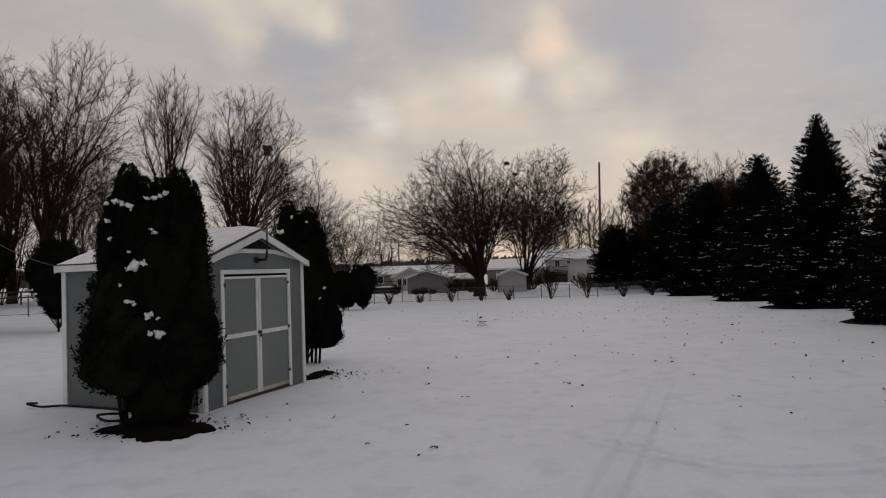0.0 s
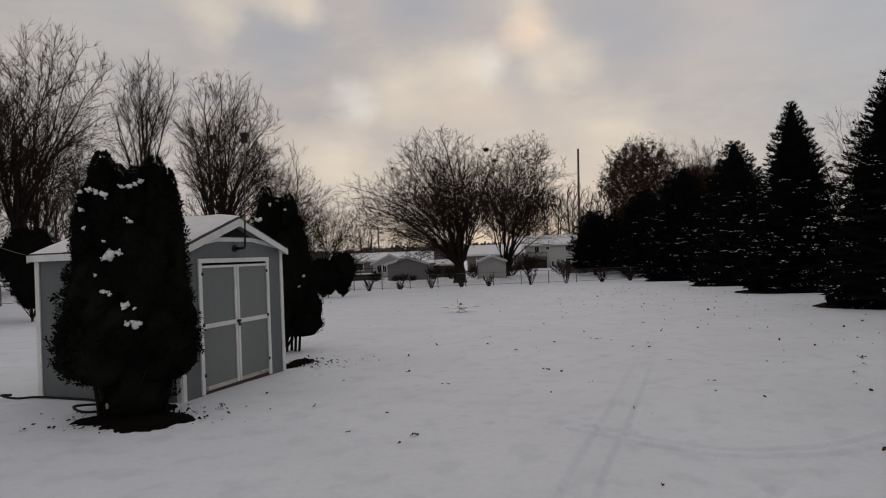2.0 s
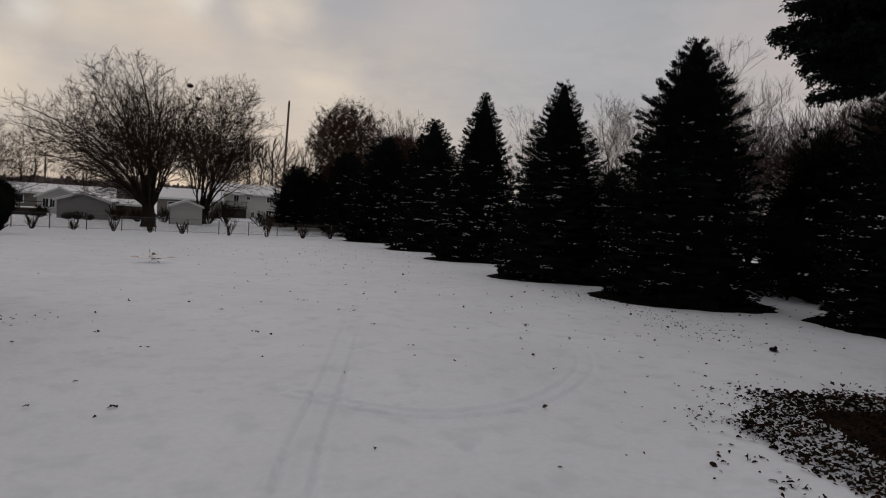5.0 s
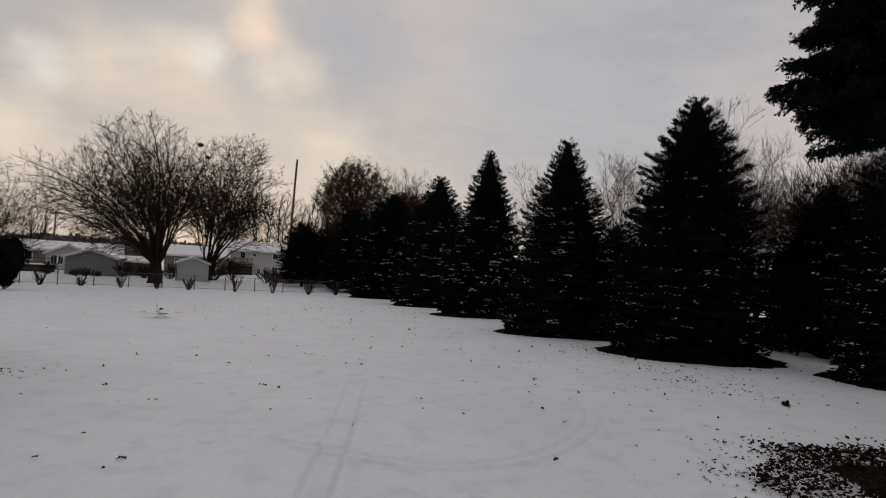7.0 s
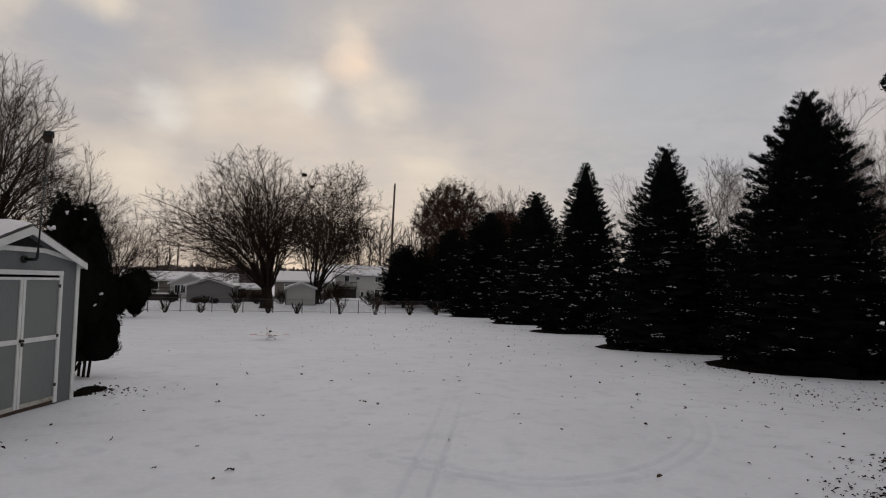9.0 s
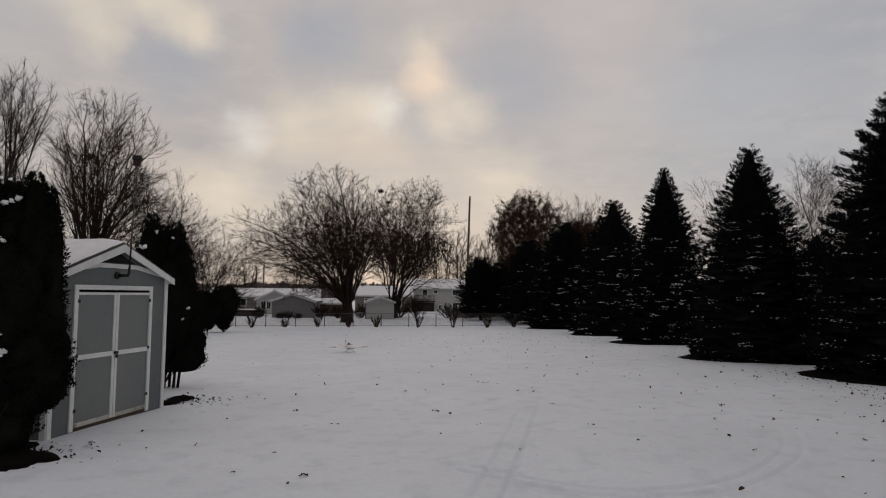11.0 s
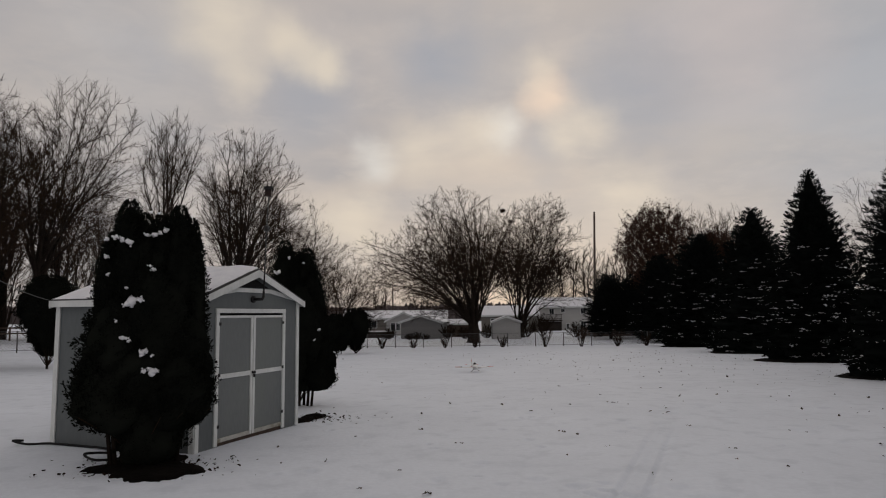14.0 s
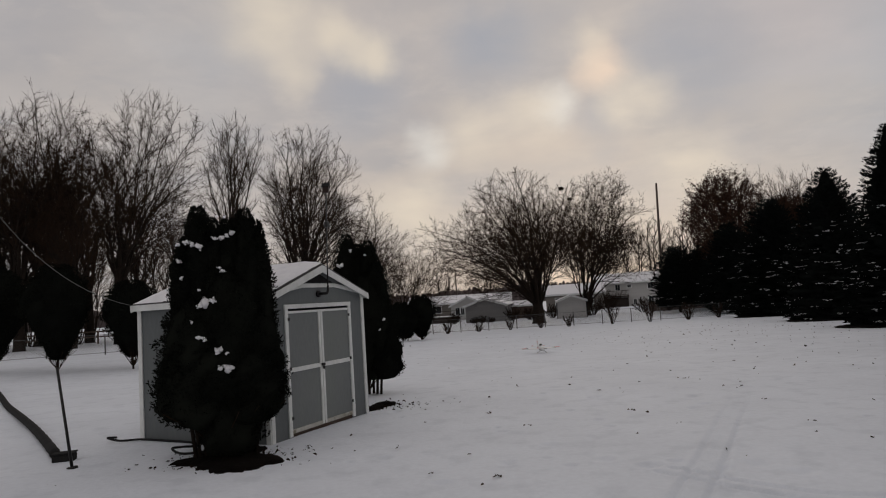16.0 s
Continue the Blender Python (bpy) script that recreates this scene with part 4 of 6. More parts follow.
def make_shed():
    shed = empty("garden_shed", SHED, label="grey wooden garden shed with white trim and snowy roof", category="shed")
    t = 0.05
    gable = [(0, 0), (SW, 0), (SW, EAVE), (SW / 2, RIDGE - 0.07), (0, EAVE)]
    d0, d1, dh = 0.41, 1.98, 1.79
    # front wall with the door opening cut through
    front = prism_bm([(0, 0), (d0, 0), (d0, dh), (d1, dh), (d1, 0), (SW, 0), (SW, EAVE), (SW / 2, RIDGE - 0.07), (0, EAVE)], t)
    part("front_wall", front, SIDING, shed, "grey painted front wall")
    b = prism_bm(gable, t)
    bmesh.ops.translate(b, verts=b.verts, vec=(0, SD - t, 0))
    part("back_wall", b, SIDING, shed)
    for x in (0, SW - t):
        w = box_bm(t, SD - 2 * t, EAVE, (x + t / 2, SD / 2, 0))
        part("side_wall", w, SIDING, shed)
        for k in range(1, 2):
            part("panel_joint", box_bm(0.006, 0.02, EAVE - 0.02, (x - 0.003 if x == 0 else SW + 0.003, SD * k / 2, 0.0)), SIDING, shed)
    part("floor", box_bm(SW - 2 * t, SD - 2 * t, 0.08, (SW / 2, SD / 2, 0)), WOOD_DARK, shed)
    # corner boards
    for x in (0.03, SW - 0.03):
        part("corner_board", box_bm(0.075, 0.022, EAVE - 0.03, (x, -0.011, 0), 0.003), TRIM, shed, "white corner board")
        part("corner_board", box_bm(0.075, 0.022, EAVE - 0.03, (x, SD + 0.011, 0), 0.003), TRIM, shed, "white corner board")
    for x in (-0.011, SW + 0.011):
        for yy in (0.03, SD - 0.03):
            part("corner_board", box_bm(0.022, 0.08, EAVE - 0.03, (x, yy, 0), 0.003), TRIM, shed, "white corner board")
    # door frame
    for x in (d0 - 0.012, d1 + 0.012):
        part("door_post", box_bm(0.07, 0.024, dh - 0.02, (x, -0.012, 0.02), 0.003), TRIM, shed, "white door post")
    part("door_head", box_bm(d1 - d0 + 0.10, 0.026, 0.062, ((d0 + d1) / 2, -0.013, dh), 0.003), TRIM, shed, "white door head")
    mid = (d0 + d1) / 2
    for x0, x1, hinge in ((d0 + 0.026, mid - 0.004, -1), (mid + 0.004, d1 - 0.026, 1)):
        door = part("door", box_bm(x1 - x0, 0.03, dh - 0.09, ((x0 + x1) / 2, 0.012, 0.06), 0.002), DOOR_PAINT, shed, "grey plywood door leaf")
        part("top_rail", box_bm(x1 - x0, 0.016, 0.034, ((x0 + x1) / 2, -0.011, dh - 0.068), 0.002), TRIM, door)
        part("middle_rail", box_bm(x1 - x0 - 0.004, 0.016, 0.062, ((x0 + x1) / 2, -0.011, 0.90), 0.002), TRIM, door, "white middle rail")
        part("bottom_rail", box_bm(x1 - x0, 0.016, 0.055, ((x0 + x1) / 2, -0.011, 0.06), 0.002), TRIM_STAINED, door, "stained white bottom rail")
        sx = x1 - 0.026 if hinge < 0 else x0 + 0.026
        part("stile", box_bm(0.05, 0.018, dh - 0.10, (sx, -0.012, 0.065), 0.002), TRIM, door, "white door stile")
        for zz in (0.25, 0.93, 1.62):
            hx = x0 + 0.0 if hinge < 0 else x1 - 0.0
            part("hinge", box_bm(0.04, 0.010, 0.045, (hx, -0.027, zz), 0.002), BLACK_METAL, door)
    part("latch", box_bm(0.07, 0.03, 0.035, (mid, -0.038, 0.92), 0.004), BLACK_METAL, shed, "black latch")
    part("padlock", box_bm(0.035, 0.02, 0.05, (mid + 0.005, -0.045, 0.865), 0.006), BLACK_METAL, shed, "dark padlock")
    part("sill", box_bm(d1 - d0 - 0.02, 0.04, 0.055, (mid, 0.03, 0.0), 0.004), WOOD_DARK, shed)
    # roof
    over, eo, th = 0.08, 0.06, 0.03
    run = SW / 2 + eo
    rise = (RIDGE - EAVE) / (SW / 2)
    for sgn in (-1, 1):
        cx = SW / 2
        e = (cx + sgn * run, RIDGE - rise * run)
        out = [(cx, RIDGE - th), (cx, RIDGE), (e[0], e[1]), (e[0], e[1] - th)]
        b = prism_bm(out, SD + 2 * over)
        bmesh.ops.translate(b, verts=b.verts, vec=(0, -over, 0))
        part("roof_slope", b, ROOFING, shed, "dark shingle roof slope")
        # snow lying on it, thinning unevenly at the edges
        nx, ny = 16, 26
        rnd = random.Random(5 + sgn)
        vs, fs = [], []
        for i in range(nx + 1):
            for j in range(ny + 1):
                u, v = i / nx, j / ny
                edge = min((1 - u) * 9, v * 11, (1 - v) * 11, 1)
                px = cx + sgn * run * u * 0.985
                py = -over + 0.012 + (SD + 2 * over - 0.024) * v
                pz = RIDGE - rise * run * u * 0.985 + 0.006 + 0.045 * max(edge, 0) ** 0.6 * (0.85 + 0.3 * rnd.random())
                vs.append((px, py + (rnd.uniform(-0.01, 0.01)), pz))
        base = len(vs)
        for i in range(nx):
            for j in range(ny):
                a = i * (ny + 1) + j
                q = (a, a + ny + 1, a + ny + 2, a + 1)
                fs.append(q if sgn > 0 else q[::-1])
        raw("roof_snow", vs, fs, SNOW_CLUMP, shed, "thin snow on the roof", smooth=True)
        # rake and eave boards
        for yy in (-over - 0.02, SD + over):
            fa = prism_bm([(cx, RIDGE - th), (e[0], e[1] - th), (e[0], e[1] - th - 0.085), (cx, RIDGE - th - 0.105)], 0.02)
            bmesh.ops.translate(fa, verts=fa.verts, vec=(0, yy, 0))
            part("rake_board", fa, TRIM, shed, "white rake board")
        ev = box_bm(0.02, SD + 2 * over, 0.09, (e[0] + sgn * 0.011, SD / 2, e[1] - th - 0.07))
        part("eave_board", ev, TRIM, shed, "white eave board")
        # sloped soffit return under the rake
        so = prism_bm([(cx + sgn * 0.40, RIDGE - 0.30), (cx + sgn * (SW / 2 + 0.0), EAVE + 0.005), (cx + sgn * (SW / 2), EAVE - 0.05), (cx + sgn * 0.40, RIDGE - 0.36)], 0.02)
        bmesh.ops.translate(so, verts=so.verts, vec=(0, -0.022, 0))
        part("gable_trim", so, TRIM, shed, "white gable trim")
    part("gable_trim", box_bm(0.86, 0.02, 0.06, (SW / 2, -0.013, RIDGE - 0.362), 0.002), TRIM, shed, "white gable trim")
    vent = prism_bm([(SW / 2 - 0.36, RIDGE - 0.29), (SW / 2 + 0.36, RIDGE - 0.29), (SW / 2, RIDGE - 0.152)], 0.012)
    bmesh.ops.translate(vent, verts=vent.verts, vec=(0, -0.014, 0))
    vent = part("gable_vent", vent, BLACK_RUBBER, shed, "black triangular gable vent")
    for k in range(3):
        hw = 0.30 - 0.09 * k
        part("louvre", box_bm(hw * 2, 0.012, 0.008, (SW / 2, -0.021, RIDGE - 0.272 + 0.034 * k)), BLACK_RUBBER, vent)
    return shed


make_shed()


def make_mast():
    """Pole on the gable with a bird house on top."""
    m = empty("bird_house_mast", SHED @ pose(SW / 2 - 0.03, -0.16, RIDGE - 0.46), label="thin black mast on the shed gable with bird house on top", category="mast")
    pipe("bracket", [(0.0, 0.14, 0), (-0.02, 0.02, 0.0), (0.0, -0.01, 0.0), (0.015, -0.02, 0.03), (0.02, -0.02, 0.12)], [0.022, 0.022, 0.022, 0.02, 0.016], BLACK_METAL, m, sides=8)
    pipe("wall_plate", [(-0.0, 0.155, 0), (0.0, 0.125, 0)], [0.05, 0.05], BLACK_METAL, m, sides=12)
    pipe("pole", [(0.02, -0.02, 0.1), (0.05, -0.03, 1.0), (0.075, -0.04, 1.55)], [0.012, 0.010, 0.009], BLACK_METAL, m, sides=8)
    b = prism_bm([(-0.055, 0), (0.055, 0), (0.055, 0.12), (0, 0.175), (-0.055, 0.12)], 0.11, 0.004)
    bmesh.ops.transform(b, matrix=pose(0.075, -0.09, 1.53, 0, 0, 25) @ Matrix.Scale(0.85, 4), verts=b.verts)
    house = part("bird_house", b, BIRDHOUSE_RED, m, "small dark wooden bird house")
    for s in (-1, 1):
        r = prism_bm([(0, 0.182), (s * 0.085, 0.105), (s * 0.085, 0.095), (0, 0.172)], 0.14)
        bmesh.ops.transform(r, matrix=pose(0.075, -0.105, 1.53, 0, 0, 25) @ Matrix.Scale(0.85, 4), verts=r.verts)
        part("roof", r, BLACK_RUBBER, house)
    part("junction_box", box_bm(0.07, 0.06, 0.09, (0.055, -0.03, 1.0), 0.01), BLACK_METAL, m, "small black box on the pole")
    part("arm", box_bm(0.10, 0.012, 0.012, (0.10, -0.03, 1.03)), BLACK_METAL, m)


make_mast()


# ---- shrubs beside the shed ----
nwall = (-0.342, -0.940)                           # outward normal of the shed's side wall
SNOWY = [(-0.14, 1.93, 0.122), (-0.22, 1.89, 0.055), (-0.07, 1.94, 0.05), (-0.24, 1.52, 0.055), (-0.17, 1.48, 0.039), (-0.03, 1.35, 0.083), (0.07, 1.31, 0.033), (0.06, 1.12, 0.083), (0.11, 1.14, 0.061), (-0.01, 1.14, 0.044), (-0.45, 2.66, 0.044), (-0.35, 2.68, 0.05), (-0.29, 2.65, 0.055), (-0.21, 2.63, 0.055), (-0.03, 2.72, 0.044), (0.05, 2.73, 0.055), (0.12, 2.75, 0.05), (0.18, 2.79, 0.055), (-0.45, 2.45, 0.039), (0.02, 2.34, 0.033), (0.06, 2.3, 0.039), (-0.42, 2.24, 0.033), (0.01, 3.01, 0.033), (0.1, 3.0, 0.028), (-0.22, 2.08, 0.033), (-0.31, 1.7, 0.028)]
PLUMES = [(-0.20, 3.14, 0.27, 0.6), (-0.04, 2.98, 0.28, 0.5), (0.16, 2.98, 0.28, 0.4), (0.36, 3.10, 0.26, 0.5), (0.50, 2.95, 0.20, 0.6), (-0.34, 2.75, 0.25, 0.6), (0.08, 2.5, 0.50, 0.45),
          (-0.24, 2.15, 0.44, 0.5), (0.34, 2.0, 0.44, 0.42), (-0.18, 1.65, 0.50, 0.42), (0.28, 1.55, 0.48, 0.40), (0.10, 1.3, 0.40, 0.02), (-0.40, 1.35, 0.36, 0.52), (0.42, 1.25, 0.36, 0.45)]      # across, height, radius, foot
arborvitae("tall dark arborvitae with snow clumps against the shed wall", 3, (-3.44, 8.01), [(u * 0.914, u * 0.407 - 0.05, h, r, z) for u, h, r, z in PLUMES],
           sprays=125000, foot=0.30, clamp=((-3.05, 8.60), nwall, 0.10), snow_at=SNOWY)
arborvitae("tall dark arborvitae beside the shed corner", 8, (-2.68, 13.1),
           [(-0.28, 0.0, 3.25, 0.32), (-0.06, 0.1, 3.05, 0.34), (0.14, 0.1, 3.1, 0.33), (0.26, -0.02, 2.7, 0.34), (0.06, -0.06, 2.5, 0.48), (0.26, -0.04, 1.95, 0.40), (0.36, -0.05, 1.5, 0.40)], sprays=56000, foot=0.32,
           snow_at=[(-0.2, 2.9, 0.05), (-0.40, 2.62, 0.09), (0.1, 2.8, 0.04), (0.4, 1.5, 0.04), (0.3, 1.3, 0.035)])
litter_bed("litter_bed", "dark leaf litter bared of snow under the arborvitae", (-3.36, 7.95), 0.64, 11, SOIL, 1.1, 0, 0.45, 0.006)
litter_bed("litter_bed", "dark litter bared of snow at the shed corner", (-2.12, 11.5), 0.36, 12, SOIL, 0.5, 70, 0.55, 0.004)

# ---- other evergreens ----
for seed, (x, y), h, r in ((21, (-17.62, 24.89), 4.3, 1.3), (22, (-20.9, 25.54), 4.4, 1.45), (23, (-15.09, 25.93), 3.6, 1.2)):
    arborvitae("dark vase-shaped arborvitae trimmed narrow at the foot", seed, (x, y), [(0, 0, h, r)], "vase", 9500, 0.5, group="vase-shaped arborvitae")
arborvitae("low dark evergreen on a bare stem in the snow", 24, (-6.3, 42.2), [(-0.1, 0, 2.5, 0.95), (0.3, 0, 2.3, 0.8)], "vase", 12000, 0.2, group="vase-shaped arborvitae")
arborvitae("rounded dark evergreen on a bare stem in the snow", 25, (-5.2, 43.0), [(0, 0, 2.9, 0.98), (-0.12, 0.1, 2.5, 0.9)], "vase", 12000, 0.2, group="vase-shaped arborvitae")
arborvitae("small dark arborvitae on a bare stem between spruces", 26, (17.45, 12.2), [(0, 0, 2.6, 0.95)], "vase", 9000, 0.3, group="vase-shaped arborvitae")

spruce("tall dense spruce with dark needle bed below", 31, (13.37, 12.5), 6.8, 2.3, 0.06, 2.8, 800, 0.165, 0.68, 2.25)
spruce("conical spruce with snow-flecked boughs", 32, (13.5, 18.15), 6.66, 2.4, 0.06, 1.4, 800, 0.19, 0.80, 2.1)
spruce("slender tall spruce with snow-flecked boughs", 33, (16.17, 27.84), 8.2, 2.55, 0.08, 0.85, 700, 0.25, 0.86, 2.45)
spruce("broad spruce with snow-flecked boughs", 34, (18.42, 37.75), 8.3, 3.15, 0.1, 0.6, 560, 0.32, 0.7, 3.1)
spruce("broad dark spruce with snow-flecked boughs", 35, (20.36, 50.49), 8.6, 3.5, 0.15, 0.4, 460, 0.42, 0.65, 3.2)
spruce("dark spruce far down the row", 36, (21.53, 62.73), 8.2, 3.3, 0.5, 0.35, 160, 0.44, 0.55)
spruce("dark spruce at the end of the row", 37, (18.88, 71.71), 6.8, 3.0, 0.9, 0.32, 60, 0.44, 0.4)
spruce("dark spruce at the end of the row", 38, (23.52, 76.22), 7.4, 3.4, 0.9, 0.32, 60, 0.44, 0.4)
spruce("low broad spruce with snow-flecked boughs", 39, (14.85, 7.9), 4.2, 1.65, 0.06, 1.5, 620, 0.19, 0.55, 1.7)
spruce("broad dark spruce behind the row", 40, (19.54, 10.17), 5.8, 2.9, 0.1, 0.6, 300, 0.29, 0.42)


def high_spruce(label, seed, place, height, radius, bottom):
    """A tall spruce with a bare foot, whose hanging boughs carry twigs set about with needles."""
    x, y = place
    rng = np.random.default_rng(seed)
    ob = empty("spruce_tree", pose(x, y, land(x, y)), label=label, category="tree")
    pipe("trunk", [(0, 0, -0.15), (0.03, 0, height * 0.5), (0, 0.01, height * 0.98)], [0.24, 0.15, 0.02], BARK, ob, sides=10)
    P, D, Lw, wood_v, wood_f = [], [], [], [], []
    z = bottom + 0.5
    while z < height * 0.97:
        k = (z - bottom) / (height - bottom)
        close = z < 8.2
        n = 15 if close else 7
        a0 = rng.uniform(0, 6.28)
        for i in range(n):
            a = a0 + 6.283 * (i + rng.uniform(-0.3, 0.3)) / n
            reach = (radius * (1 - k) ** 0.8 * rng.uniform(0.78, 1.08) + 0.15) * min(1.0, 0.72 + (z - bottom - 0.5) / 1.4)
            o = np.array([math.cos(a), math.sin(a), 0.0])
            tg = np.array([-o[1], o[0], 0.0])
            m = 12
            t = np.linspace(0, 1, m)
            drop = (-0.45 + rng.uniform(-0.15, 0.15)) * (1 - k) * t ** 1.3 + 0.20 * t ** 3
            B = o * (t * reach)[:, None] + np.array([0, 0, 1.0]) * (z + reach * drop)[:, None] + tg * (0.05 * np.sin(3 * t + i))[:, None]
            v, f = tube([tuple(q) for q in B], [0.03 * (1 - 0.85 * q) for q in t], 4)
            wood_f += [tuple(c + len(wood_v) for c in q) for q in f]
            wood_v += v
            count = int(reach * (60 if close else 16))
            u = 0.12 + 0.88 * rng.random(count) ** 0.75
            base = np.stack([np.interp(u, t, B[:, c]) for c in range(3)], 1)
            side = rng.choice([-1.0, 1.0], count)
            d = unit(o * rng.uniform(0.5, 1.1, (count, 1)) + tg * (side * rng.uniform(0.2, 1.0, count))[:, None] + np.array([0, 0, 1.0]) * rng.uniform(-1.2, 0.1, (count, 1)))
            P.append(base + rng.normal(0, 0.03, (count, 3)))
            D.append(d)
            Lw.append(rng.uniform(0.14, 0.34, count) * (1.1 - 0.45 * u) * (1.0 if close else 1.7))
        z += 0.19 if close else 0.40
    P, D, Lw = np.concatenate(P), np.concatenate(D), np.concatenate(Lw)
    each = 20
    rep = np.repeat(np.arange(len(P)), each)
    w = np.tile(np.linspace(0.05, 1.0, each), len(P))
    Q = P[rep] + D[rep] * (Lw[rep] * w)[:, None]
    side = unit(np.cross(D[rep], rng.normal(0, 1, (len(rep), 3))))
    N1 = unit(D[rep] * 0.75 + side)
    ln = rng.uniform(0.045, 0.085, len(rep)) * np.clip(Lw[rep] / 0.26, 0.9, 1.7)
    v, f = blades(Q, N1, unit(np.cross(N1, rng.normal(0, 1, (len(rep), 3)))), ln, ln * 0.2)
    tagged(raw("boughs", wood_v, wood_f, BARK, ob, "dark hanging boughs"), kind="stuff")
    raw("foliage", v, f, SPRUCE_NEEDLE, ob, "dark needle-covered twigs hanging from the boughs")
    return ob


high_spruce("high-limbed tall spruce over a bed of leaf litter", 41, (10.14, 5.12), 11.5, 2.2, 4.1)

for seed, p, h, r in ((42, (18.59, 21.26), 4.3, 2.0), (43, (18.27, 16.6), 4.0, 1.9), (44, (22.27, 31.87), 4.6, 2.2), (45, (24.83, 43.35), 5.2, 2.6), (46, (20.02, 13.17), 5.2, 2.4)):
    spruce("dark spruce standing behind the row", seed, p, h, r, 0.1, 0.32, 60, 0.36, 0.55)

# ---- leafless trees ----
forked_tree("huge many-stemmed leafless tree behind the wire fence", 51, (3.68, 66.0),
            [(-2.1, 0, 8.8, 5.4, 6.9, 15, -0.45), (2.9, 0.2, 9.4, 3.5, 5.5, 8, -0.5), (-8.8, 0, 7.8, 3.8, 3.8, 7, -0.5), (-6.0, 0, 4.8, 3.4, 2.6, 4, -0.3)],
            fork=1.8, bole=0.58, gauge=0.0158, full=1.3, rise=0.16, twig=(0.2, 0.65), straight=-0.45, thick=0.52, kink=1.0)
forked_tree("large many-stemmed leafless tree behind the small white shed", 52, (10.1, 79.4),
            [(2.6, 0, 10.9, 5.3, 6.6, 14, -0.5), (5.8, 0, 7.6, 3.4, 4.4, 5, -0.6), (-1.2, 0, 9.8, 3.0, 5.4, 4, -0.4)],
            fork=1.5, bole=0.42, gauge=0.0172, full=1.25, rise=0.16, twig=(0.25, 0.7), straight=-0.45, thick=0.62, kink=1.0)
WOODS = dict(fork=4.2, bole=0.30, gauge=0.0148, full=1.2, rise=0.17, twig=(0.25, 0.8), straight=-0.1, size=1.22, kink=0.7)
masters = [
    forked_tree("tall leafless tree with a broad crown beside the woods", 61, (-35.7, 50.7), [(0.2, 0, 11.0, 4.0, 6.0, 11, -0.5), (-1.0, 0.4, 9.4, 3.0, 5.0, 4, -0.4)], **WOODS),
    forked_tree("tall leafless tree leaning over the edge of the woods", 62, (-30.8, 50.9), [(2.2, 0, 11.2, 4.1, 5.6, 12, -0.6), (-0.4, 0, 9.4, 2.8, 4.6, 4, -0.3)], **WOODS),
    forked_tree("tall leafless tree at the edge of the woods", 63, (-37.2, 48.0), [(-0.4, 0, 10.6, 3.5, 6.0, 9, -0.4), (1.5, 0.4, 9.4, 2.8, 5.0, 4, -0.4)], **WOODS)]
rnd = random.Random(9)
for i, (x, y, s, turn) in enumerate((((-40.0, 47.4, 1, 200), (-43.6, 47.5, 1, 80), (-43.8, 43.8, 1, 300), (-38.7, 59.1, 1, 140), (-42.7, 57.9, 0.95, 20), (-46.8, 57.8, 1.05, 250), (-38.2, 66.7, 0.86, 100), (-34.6, 70.0, 0.78, 210), (-32.8, 75.0, 0.74, 330), (-47.5, 43.6, 1, 45), (-32.1, 47.1, 0.6, 170))), start=2):
    c = copy_thing(masters[i % 3], pose(x, y, land(x, y), 0, 0, turn))
    c.scale = (s, s, s)
young = grown_tree("tangle of young leafless trees at the wood edge", 64, (-31.5, 64.2), [(0, 0, 1.2, 7.0, 2.6)],
                   [(k * 40 + 7 * (k % 3), 0.5 + 0.4 * (k % 4), 3.5 + 0.5 * (k % 3)) for k in range(9)], group="young trees", tips=1150, step=0.32, kill=0.4, up=0.25, keep=0.9, shoot=(0.4, 0.9), shoots=2, gauge=0.010, power=2.5, bush=0.3)
for x, y, s in ((-36.1, 63.2, 1.3), (-45.5, 59.6, 1.3), (-50.3, 57.5, 1.3), (-17.66, 60.27, 0.88), (-36.9, 70.5, 1.4), (-54.4, 55.4, 1.4), (-31.0, 73.3, 1.3), (-13.95, 62.73, 0.77), (-56.3, 62.0, 1.5), (-38.4, 58.8, 1.3), (-43.1, 57.3, 1.2), (-23.6, 71.5, 0.96), (-15.87, 58.08, 0.77), (-33.6, 61.0, 1.5), (-37.9, 56.1, 1.4), (-47.1, 56.5, 1.5), (-26.2, 64.4, 1.3)):
    c = copy_thing(young, pose(x, y, land(x, y), 0, 0, rnd.uniform(0, 360)))
    c.scale = (s, s, s)
forked_tree("tall slim leafless tree with upright limbs", 71, (-20.2, 49), [(0.3, 0, 12.0, 2.5, 6.0, 7, 0.15), (-0.8, 0.3, 11.5, 1.6, 5.0, 2, 0.2)], fork=5.0, bole=0.24, gauge=0.015, full=0.95, rise=0.42, twig=(0.4, 1.0), straight=0.3)
forked_tree("leafless tree with a fan of rising limbs", 72, (-16.28, 53.58), [(0.9, 0, 10.8, 4.4, 7.0, 14, -0.45), (4.6, 0, 7.2, 3.4, 4.8, 6, -0.5)], fork=3.2, bole=0.36, gauge=0.015, full=1.2, rise=0.22, twig=(0.3, 0.85), straight=-0.25, kink=0.65)
forked_tree("leafless tree with low spreading limbs", 73, (-11.85, 55.75), [(0.0, 0, 7.4, 3.4, 5.6, 10, -0.5), (2.6, 0, 5.6, 3.0, 4.2, 6, -0.5)], fork=2.0, bole=0.24, gauge=0.0115, full=1.3, rise=0.3, twig=(0.3, 0.8), kink=0.9)
